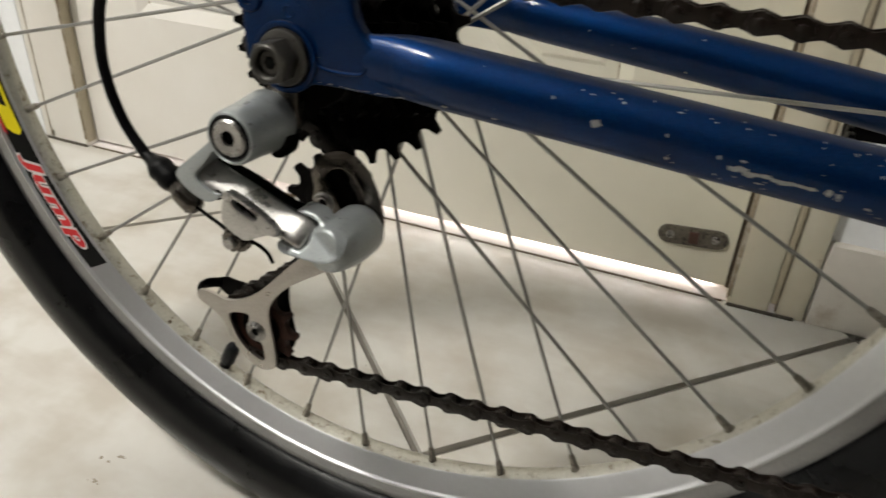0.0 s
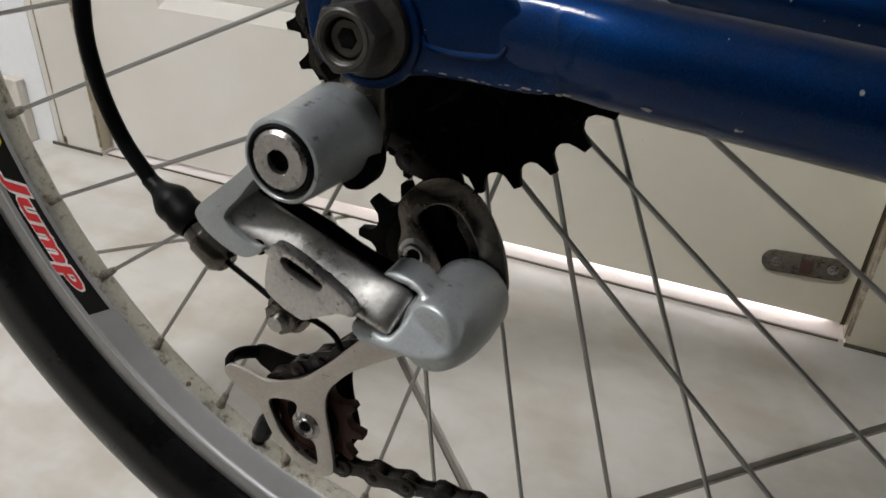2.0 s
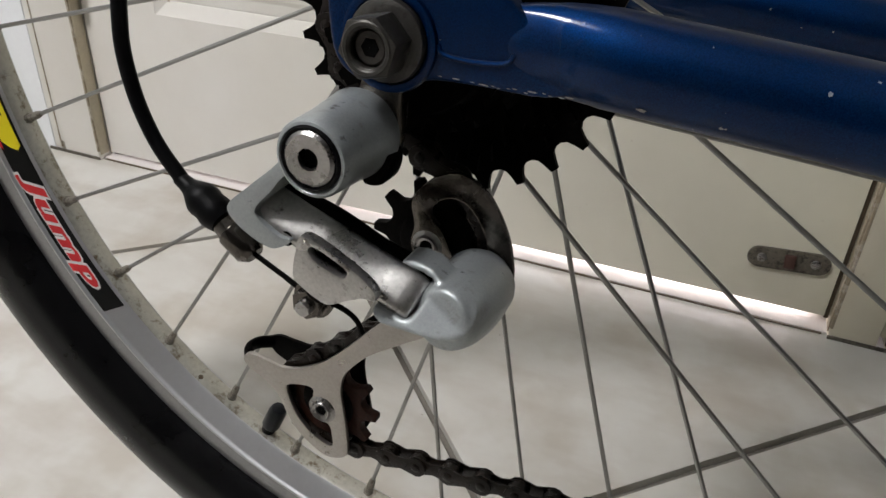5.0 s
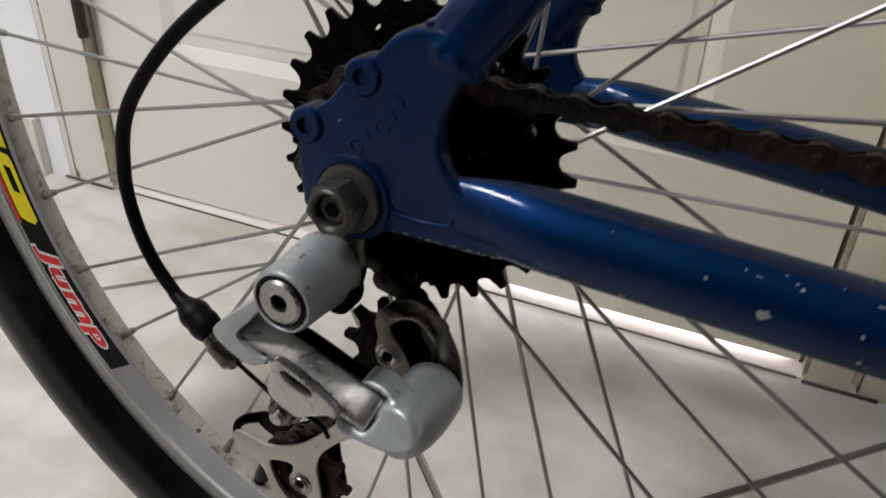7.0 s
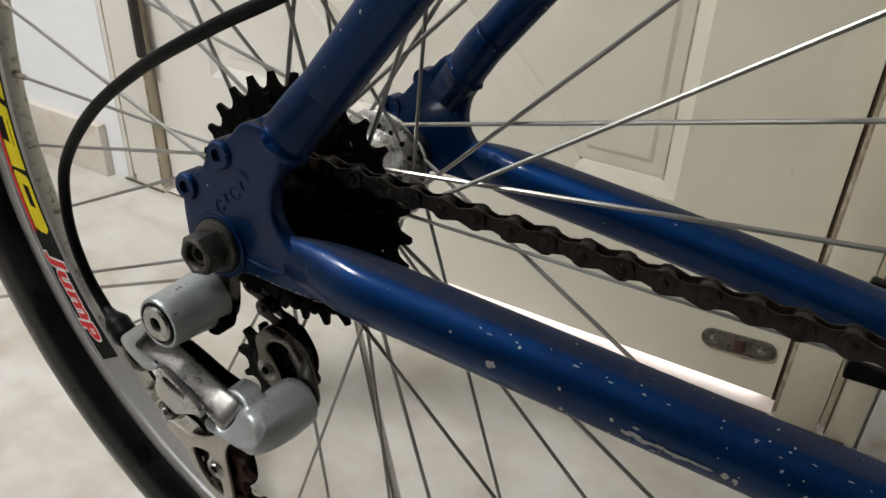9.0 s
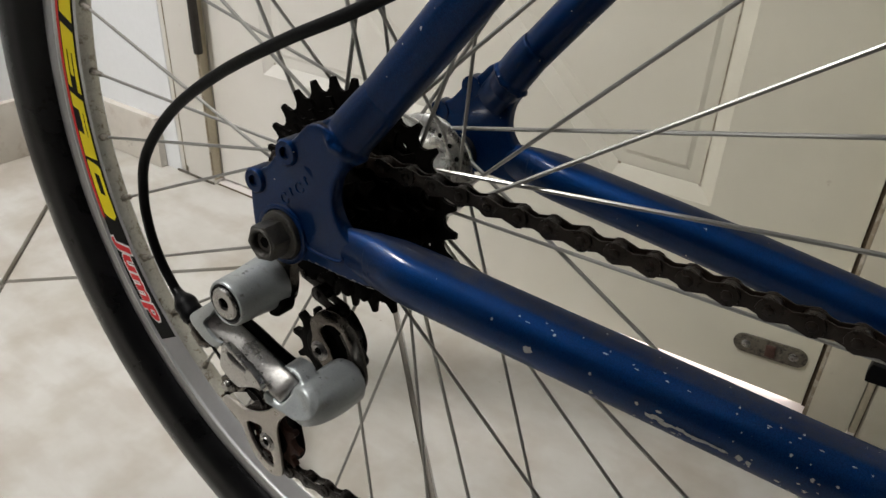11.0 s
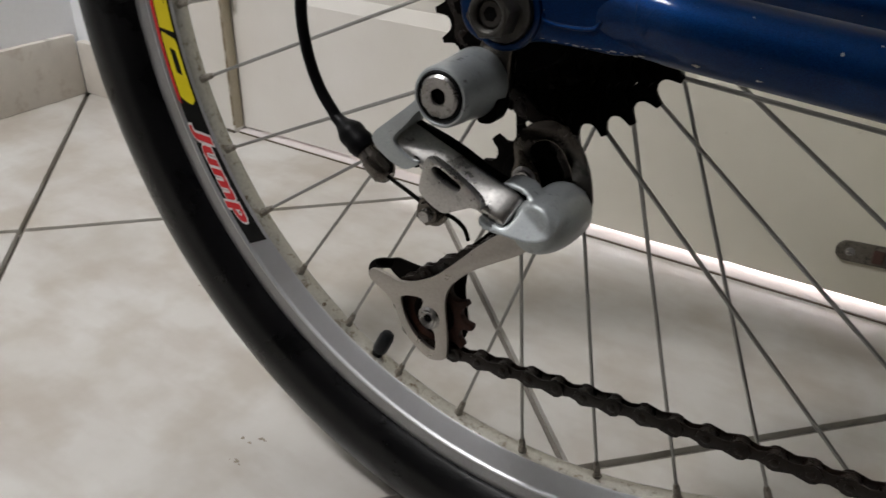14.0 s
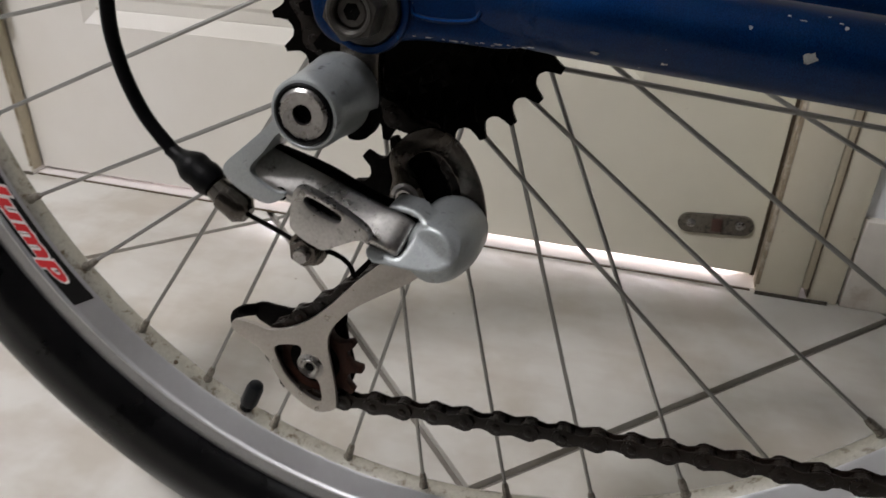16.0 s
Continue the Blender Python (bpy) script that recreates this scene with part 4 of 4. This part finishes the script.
def derailleur():
    body = part("rear_derailleur", lathe([(0.0001, -0.0965), (0.0070, -0.0967), (0.0084, -0.0986), (0.0090, -0.0993), (0.0097, -0.0991), (0.0103, -0.0982), (0.0105, -0.0950), (0.0108, -0.0880), (0.0116, -0.0800), (0.0122, -0.0745), (0.0118, -0.0735), (0.0001, -0.0735)], 48, centre=(-0.0072, -0.0258), closed=False), M["silver_paint"], bike, "silver rear derailleur with pressed steel links and cage")
    c = (-0.0072, -0.0254)
    part("seal_ring", lathe([(0.0070, -0.0992), (0.0080, -0.0997), (0.0086, -0.0993), (0.0087, -0.0980), (0.0070, -0.0980)], 40, centre=c), M["black_plastic"], body, "black rubber ring")
    bolt = part("pivot_bolt", lathe([(0.0028, -0.0968), (0.0029, -0.1002), (0.0064, -0.1004), (0.0072, -0.0996), (0.0072, -0.0980)], 40, centre=c, closed=False), M["bolt"], body, "flat steel pivot bolt with hexagon socket")
    hexa = [(c[0] + 0.0029 * math.cos(radians(60 * k)), c[1] + 0.0029 * math.sin(radians(60 * k))) for k in range(6)]
    part("socket", plate(hexa, -0.0978, -0.0970, 0.0), M["cavity"], bolt)
    # hanger between axle and pivot, and the stop tongue
    part("hanger", plate(spline(mm([(-6, 2), (-7.5, -9), (-8.5, -15), (-10, -24), (-9, -33), (-5, -37), (1, -35), (3.5, -27), (4, -14), (6, -3), (0, 6)]), 4, True), -0.0735, -0.0675, 0.0008), M["smoky_steel"], body, "grey steel hanger plate")
    part("stop_tongue", plate(spline(mm([(0, -31), (4, -28), (5, -32), (3, -37), (-2, -38), (-3, -35)]), 4, True), -0.0800, -0.0715, 0.0008), M["black_steel"], body)
    # upper knuckle: from the pivot down to the cable's entry, forked round the link
    up = mm([(-35.2, -46), (-34.8, -50), (-29, -54), (-22, -56.2), (-17.3, -54.2), (-15.4, -51.8), (-19.5, -51.5), (-26.6, -46.6), (-21.5, -39.5), (-16.4, -33.2), (-9, -30), (-13, -20), (-18.2, -29.5), (-28, -39)])
    kn = part("upper_knuckle", plate(spline(up, 4, True), -0.0962, -0.0820, 0.0019), M["silver_paint"], body, "silver cast knuckle with the cable entry")
    part("link_pin", tube([(-0.0178, -0.0945, -0.0528), (-0.0178, -0.0840, -0.0528)], 0.0022, 14), M["black_steel"], kn)
    # outer link: a pressed, domed bar with a triangular wing that carries the cable anchor
    lx = Vector((0.0481, -0.0010, -0.0158)).normalized()
    up_v = Vector((0.0027, 0.0093, 0.0076))
    lz = (up_v - lx * up_v.dot(lx)).normalized()
    ly = lz.cross(lx)
    frame_m = Matrix.Translation((-0.0034, -0.0892, -0.0547)) @ Matrix((lx, ly, lz)).transposed().to_4x4()
    bm = bmesh.new()
    rings = []
    for x, half, depth, mid in ((-25.4, 5.6, 3.0, 0.0), (-25.0, 6.0, 3.5, 0.0), (-12, 6.1, 3.2, 0.0), (4, 6.1, 2.9, 0.0), (11, 6.2, 2.9, 0.0), (16, 6.3, 3.3, 0.0), (20.5, 6.4, 3.9, 0.0), (23, 6.3, 3.8, 0.0), (24.8, 6.1, 3.0, 0.0), (25.6, 5.6, 1.6, 0.0)):
        ring = []
        for k in range(28):
            a = 2 * math.pi * k / 28
            ca, sa = math.cos(a), math.sin(a)
            e = 0.5
            ring.append(bm.verts.new((0.001 * x, 0.001 * depth * math.copysign(abs(ca) ** e, ca), 0.001 * (mid + half * math.copysign(abs(sa) ** e, sa)))))
        rings.append(ring)
    for a, b in zip(rings, rings[1:]):
        for k in range(28):
            bm.faces.new((a[k], a[(k + 1) % 28], b[(k + 1) % 28], b[k]))
    bm.faces.new(rings[0]), bm.faces.new(rings[-1])
    bm.transform(frame_m)
    lk = part("outer_link_bar", bm, M["pressed_steel"], body, "polished pressed steel parallelogram link")
    wing = spline(mm([(-10.2, -47.6), (-11.6, -52.5), (-12.4, -57.5), (-12, -61), (-8, -63.9), (-4.2, -65.5), (-1, -65.8), (4.5, -62.8), (9, -60.6), (12.5, -60.2), (11.5, -56.4), (3, -51.4), (-6, -47.6)]), 4, True)
    slot = spline(mm([(-7.2, -50.2), (-4.6, -50), (3, -53.2), (3.9, -54.9), (2.1, -56.1), (-4.6, -53.9), (-7.1, -51.9)]), 4, True)
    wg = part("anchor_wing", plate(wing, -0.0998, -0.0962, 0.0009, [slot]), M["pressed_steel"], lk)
    # Black plate behind the slot paints the shade inside it.
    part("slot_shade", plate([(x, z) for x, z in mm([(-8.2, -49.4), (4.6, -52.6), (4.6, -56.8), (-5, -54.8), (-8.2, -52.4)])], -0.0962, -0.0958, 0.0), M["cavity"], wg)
    inner = spline([(-0.028, -0.0840, -0.0470), (-0.010, -0.0830, -0.0518), (0.005, -0.0815, -0.0585), (0.020, -0.0800, -0.0630)], 6)
    part("inner_link_bar", tube(inner, 0.0064, 14, flat=[(0.7, 1.0)] * len(inner)), M["black_steel"], body)
    # return spring between the links
    coil = [(-0.018 + 0.034 * i / 90 + 0.0010 * math.cos(i * 0.9), -0.0840 + 0.0026 * math.cos(i * 0.9), -0.0505 - 0.0115 * i / 90 + 0.0030 * math.sin(i * 0.9)) for i in range(91)]
    part("spring", tube(coil, 0.0008, 6), M["black_steel"], body)
    # lower knuckle: a bowl on the cage pivot with an arm that takes the link's end
    jaw = spline(mm([(13.5, -54), (16.5, -52.8), (22.5, -53.4), (28.5, -56.2), (33.5, -56.5), (37.4, -58.5), (38, -62), (35.8, -65.6), (30, -68), (21, -68.2), (14, -68.2), (10.7, -67), (10, -64.4), (15, -64.8), (20, -65.5), (22.8, -60.8), (24, -56), (18.5, -55)]), 4, True)
    cast = plate(jaw, -0.0008, 0.0085, 0.0016)
    for v in cast.verts:
        v.co.y += -0.0916 + 0.72 * (v.co.z + 0.0606)
    neck = spline([(0.0288, -0.0932, -0.0636), (0.0290, -0.0922, -0.0638), (0.0293, -0.0895, -0.0645), (0.0296, -0.0840, -0.0655), (0.0294, -0.0760, -0.0668), (0.0287, -0.0680, -0.0678), (0.0285, -0.0628, -0.0683)], 5)
    join(cast, tube(neck, [r.x for r in spline([(0.0068, 0), (0.0084, 0), (0.0096, 0), (0.0104, 0), (0.0109, 0), (0.0111, 0), (0.0110, 0)], 5)], 32))
    low = part("lower_knuckle", cast, M["silver_paint"], body, "pale silver cast knuckle curving to the cage pivot", 180)
    fuse = low.modifiers.new("fuse", "REMESH")
    fuse.mode, fuse.voxel_size, fuse.use_smooth_shade = "VOXEL", 0.0006, True
    soften = low.modifiers.new("soften", "SMOOTH")
    soften.factor, soften.iterations = 0.5, 9
    # cage plates
    hook = spline(mm([(11, -69.5), (6, -67), (4.2, -62), (5, -56.5), (3.6, -50), (5.2, -45.3), (11, -39.3), (19, -36.8), (27, -40.8), (33, -49), (36.5, -58), (37.5, -68), (31, -79), (18, -79)]), 4, True)
    window = spline(mm([(10, -51), (13, -46.6), (17.5, -45), (22.5, -47), (27.5, -54), (28.5, -60), (27, -66), (20.5, -66), (17.2, -61.5), (14.6, -56.8)]), 4, True)
    cage = part("cage_hook", plate(hook, -0.0612, -0.0592, 0.0007, [window]), M["smoky_steel"], body, "smoky steel cage plate curling over the guide wheel")
    low_plate = spline(mm([(24, -82), (14, -93), (4, -100.5), (-7, -109), (-13, -115.5), (-17, -122), (-18, -130), (-16, -142), (-14.5, -155), (-16.5, -159.5), (-23, -162), (-29, -160), (-36, -155), (-41, -148), (-44.5, -141), (-50, -136.5), (-57.5, -133), (-59.5, -129.5), (-57, -126.5), (-50, -126.5), (-43, -127.5), (-35, -125), (-26, -119), (-17, -110), (-6, -97), (5, -86), (12, -80)]), 4, True)
    gap = spline(mm([(-40.5, -135), (-33, -132), (-29.5, -132.5), (-30, -137), (-31, -141), (-28, -145), (-23, -146), (-21.5, -150), (-21.5, -156), (-28, -154.5), (-35, -149), (-39, -142)]), 4, True)
    part("cage_plate", plate(low_plate, -0.0626, -0.0606, 0.0006, [gap]), M["cage_steel"], body, "satin steel outer cage plate")
    inner_plate = spline(mm([(22, -74), (12, -86), (-4, -100), (-14, -111), (-17, -128), (-13, -150), (-20, -161), (-32, -158), (-42, -146), (-48, -139), (-56, -135), (-59, -130), (-54, -126.5), (-46, -126.5), (-37, -125), (-22, -112), (-6, -92), (-4, -70), (2, -52), (14, -44), (22, -50), (26, -60)]), 4, True)
    part("inner_cage_plate", plate(inner_plate, -0.0478, -0.0462, 0.0004), M["black_steel"], body, "blackened inner cage plate")
    bridge = spline([(-0.0585, -0.0605, -0.1290), (-0.0606, -0.0575, -0.1284), (-0.0604, -0.0520, -0.1295), (-0.0570, -0.0475, -0.1305)], 5)
    part("cage_bridge", tube(bridge, 0.0028, 10, flat=[(0.6, 1.0)] * len(bridge)), M["black_steel"], body)
    for (cx, cz), nm in ((GUIDE, "guide_wheel"), (TENSION, "tension_wheel")):
        pts, r = cog_outline(PULLEY_TEETH, 0.0114, tip=0.0014)
        w = part(nm, plate([(x + cx, z + cz) for x, z in pts], PULLEY_Y - 0.0018, PULLEY_Y + 0.0018, 0.0004), M["pulley"] if nm == "tension_wheel" else M["black_steel"], body, "grimy toothed derailleur wheel")
        part("wheel_cap", lathe([(0.0001, PULLEY_Y - 0.0026), (0.0095, PULLEY_Y - 0.0025), (0.0105, PULLEY_Y - 0.0020), (0.0105, PULLEY_Y)], 28, centre=(cx, cz), closed=False), M["black_steel"], w)
        yb = -0.0622 if nm == "guide_wheel" else -0.0636
        wide = 1.0 if nm == "guide_wheel" else 1.12
        b = part("wheel_bolt", lathe([(0.0019 * wide, yb + 0.0016), (0.0021 * wide, yb + 0.0002), (0.0030 * wide, yb - 0.0003), (0.0033 * wide, yb + 0.0004), (0.0039 * wide, yb), (0.0050 * wide, yb + 0.0009), (0.0051 * wide, yb + 0.0030)], 32, centre=(cx, cz), closed=False), M["bolt"], w, "round steel wheel bolt")
        part("bolt_socket", lathe([(0.0001, yb + 0.0004), (0.0021, yb + 0.0004)], 6, centre=(cx, cz), closed=False), M["cavity"], b)
    # cable anchor bolt under the wing, and the cable's bare end
    an = part("anchor_bolt", tube([(-0.0088, -0.0990, -0.0690), (-0.0088, -0.0900, -0.0682)], 0.0046, 6), M["smoky_steel"], body, "steel cable anchor nut and washer")
    part("anchor_washer", tube([(-0.0088, -0.0955, -0.0690), (-0.0088, -0.0935, -0.0688)], 0.0060, 20), M["smoky_steel"], an)
    part("anchor_tip", tube([(-0.0088, -0.1010, -0.0692), (-0.0088, -0.0985, -0.0690)], [0.0022, 0.0026], 12), M["bolt"], an)
    wire = spline([(-0.0340, -0.0875, -0.0655), (-0.022, -0.0910, -0.0670), (-0.010, -0.0945, -0.0685), (-0.001, -0.0945, -0.0690), (0.0035, -0.0930, -0.0725), (0.0050, -0.0915, -0.0775)], 6)
    part("bare_cable", tube(wire, 0.0008, 8), M["black_steel"], an)
    # barrel adjuster and rubber boot
    adj = part("barrel_adjuster", tube([(-0.0450, -0.0862, -0.0590), (-0.0425, -0.0865, -0.0607), (-0.0420, -0.0865, -0.0610), (-0.0355, -0.0872, -0.0648), (-0.0335, -0.0875, -0.0660)], [0.0040, 0.0043, 0.0050, 0.0050, 0.0030], 14), M["smoky_steel"], body, "grooved steel barrel adjuster")
    part("boot", tube(spline([(-0.0630, -0.0834, -0.0500), (-0.0590, -0.0838, -0.0520), (-0.0530, -0.0845, -0.0550), (-0.0455, -0.0857, -0.0588)], 4), [0.0024, 0.0024, 0.0025, 0.0026, 0.0029, 0.0036, 0.0046, 0.0054, 0.0055, 0.0052, 0.0056, 0.0053, 0.0045], 18), M["black_plastic"], adj, "black rubber cable boot")


def cable():
    line = [(0.180, -0.0660, 0.222), (0.110, -0.0760, 0.142), (0.051, -0.0820, 0.1045), (0.012, -0.0830, 0.0840), (-0.024, -0.0830, 0.0630), (-0.054, -0.0830, 0.0400), (-0.075, -0.0830, 0.0140), (-0.080, -0.0830, -0.0080), (-0.078, -0.0830, -0.0250), (-0.0715, -0.0830, -0.0400), (-0.0610, -0.0835, -0.0515)]
    part("cable_housing", tube(spline(line, 10), 0.0023, 14), M["black_plastic"], bike, "black plastic gear cable housing")


def pedal():
    """The far pedal's rear edge: two end caps, the toothed rail between them and the axle sleeve."""
    sleeve = part("pedal", tube([(0.268, 0.085, -0.0690), (0.268, 0.105, -0.0670), (0.268, 0.150, -0.0615), (0.268, 0.190, -0.0565)], [0.0060, 0.0090, 0.0085, 0.0080], 16), M["black_plastic"], bike, "black plastic pedal with toothed edges")
    for y, z in ((0.109, -0.0640), (0.181, -0.0548)):
        cap = spline(mm([(219, -4.5), (222, -5.5), (245, -4), (268, -7), (290, -4), (311, -5.5), (314, -4.5), (314, 4), (310, 5.5), (290, 4), (268, 7), (245, 4), (223, 5.5), (219, 4)]), 2, True)
        bm = plate([(p[0], p[1] + z) for p in cap], y, y + 0.009, 0.0012)
        part("end_cap", bm, M["black_plastic"], sleeve)
    for x in (0.2215, 0.3115):
        bm = box((0.0036, 0.068, 0.008), (x, 0.150, 0.0), 0.0008)
        for k in range(6):
            box((0.0036, 0.005, 0.0035), (x, 0.126 + 0.0095 * k, 0.005), 0.0008, bm=bm)
        bm.transform(Matrix.Translation((0, 0.150, -0.0594)) @ Matrix.Rotation(radians(7.5), 4, "X") @ Matrix.Translation((0, -0.150, 0)))
        part("toothed_rail", bm, M["black_plastic"], sleeve)


def paint_chips(s=-1):
    """Bare spots along the chainstay, thin and ragged, on its skin."""
    rng = random.Random(5)

    def skin(x, deg, lift=0.00022):
        c = Vector((x, s * (0.0672 - 0.0864 * (x - 0.06)), 0.0036 - 0.0627 * (x - 0.06)))
        a = radians(deg)
        return c + Vector((0, s * (0.0118 + lift) * math.cos(a), (0.0118 + lift) * math.sin(a)))

    spots = [(0.1172, 4, 0.0017, 8), (0.1394, 13, 0.0005, 3), (0.1408, -23, 0.0007, 4), (0.1240, 46, 0.0006, 3), (0.1020, 27, 0.0006, 3), (0.1562, 1, 0.0007, 4),
             (0.0655, -38, 0.0013, 3)]
    spots += [(0.1610 + 0.0026 * k, -12 + 1.5 * math.sin(2.0 * k) + rng.uniform(-1.5, 1.5), rng.uniform(0.0019, 0.0026), rng.uniform(3, 5.5)) for k in range(10)]
    spots += [(0.1895, -11, 0.0012, 7), (0.1925, -13, 0.0011, 5), (0.2165, 17, 0.0006, 2), (0.2099, 10, 0.0007, 4)]
    spots += [(rng.uniform(0.13, 0.36), rng.choice((rng.uniform(50, 66), rng.uniform(-30, 0), rng.uniform(-5, 40), rng.uniform(86, 98))), rng.uniform(0.0002, 0.0005), rng.uniform(0.8, 2)) for k in range(70)]
    # worn along the tube's upper shoulder and its lower edge
    spots += [(rng.uniform(0.11, 0.37), rng.gauss(52, 3), rng.uniform(0.0003, 0.0010), rng.uniform(0.6, 1.6)) for k in range(34)]
    spots += [(rng.uniform(0.14, 0.30), rng.gauss(-22, 9), rng.uniform(0.0003, 0.0011), rng.uniform(0.8, 3.0)) for k in range(32)]
    for x, deg, half, wide in spots:
        bm = bmesh.new()
        vs = []
        for k in range(11):
            a = 2 * math.pi * k / 11
            j = rng.uniform(0.65, 1.15)
            vs.append(bm.verts.new(skin(x + half * j * math.cos(a), deg + wide * j * math.sin(a))))
        c = bm.verts.new(skin(x, deg))
        for k in range(11):
            bm.faces.new((c, vs[k], vs[(k + 1) % 11]))
        part("paint_chip", bm, M["primer"], STAY, smooth=0)


tyre()
RIM = rim()
valve(RIM)
decals(RIM)
wear_hole(RIM)
hub()
freewheel()
STAY = frame_side(-1)
frame_side(1)
nuts()
chain()
derailleur()
cable()
pedal()
paint_chips()


# ---- floor tiles, laid at 45 degrees ----
def tiles():
    floor = bpy.data.objects["floor"]
    tp, tq, gap, turned = 0.4286, 0.4132, 0.0065, 45.4
    u, w = Vector((math.cos(radians(turned)), math.sin(radians(turned)), 0)), Vector((-math.sin(radians(turned)), math.cos(radians(turned)), 0))
    corner = Vector((0.0051, 0.0547, 0))
    bm = box((tp - gap, tq - gap, 0.008), (0, 0, -0.004), 0.0012)
    first = None
    for i in range(-9, 10):
        for j in range(-9, 10):
            c = corner + u * ((i + 0.5) * tp) + w * ((j + 0.5) * tq)
            if not (-1.25 < c.x < 2.85 and -3.2 < c.y < 1.05):
                continue
            m = pose(c.x, c.y, 0, 0, 0, turned)
            if first is None:
                first = part("tile", bm, M["tile"], floor)
                first.matrix_basis = m
            else:
                again("tile", first, m)


tiles()


def floor_flakes():
    """Crumbs and dried dirt that lie on the tiles by the tyre."""
    rng = random.Random(11)
    bm = bmesh.new()
    groups = [(-0.1835, -0.0385, 0.0022, 5), (-0.1875, -0.0630, 0.0030, 5), (-0.1900, -0.0500, 0.010, 2), (-0.40, 0.06, 0.05, 2), (-0.02, 0.23, 0.12, 3)]
    for gx, gy, spread, count in groups:
        for k in range(count):
            x, y, size = gx + rng.gauss(0, spread), gy + rng.gauss(0, spread * 0.7), rng.uniform(0.0004, 0.0014)
            n = 7
            ring = []
            for i in range(n):
                a, j = 2 * math.pi * i / n, rng.uniform(0.5, 1.2)
                ring.append(bm.verts.new((x + size * 1.5 * j * math.cos(a), y + size * j * math.sin(a), 0.0003)))
            top = bm.verts.new((x, y, 0.0003 + size * 0.25))
            for i in range(n):
                bm.faces.new((ring[i], ring[(i + 1) % n], top))
    f = part("dirt_flakes", bm, surface("dry_brown_dirt", (0.30, 0.26, 0.20), 0.8, fine=600, coarse=90, spread=0.3), smooth=0)
    tagged(f, "small dry brown dirt flakes scattered on the floor tiles", "dirt", kind="stuff")


floor_flakes()
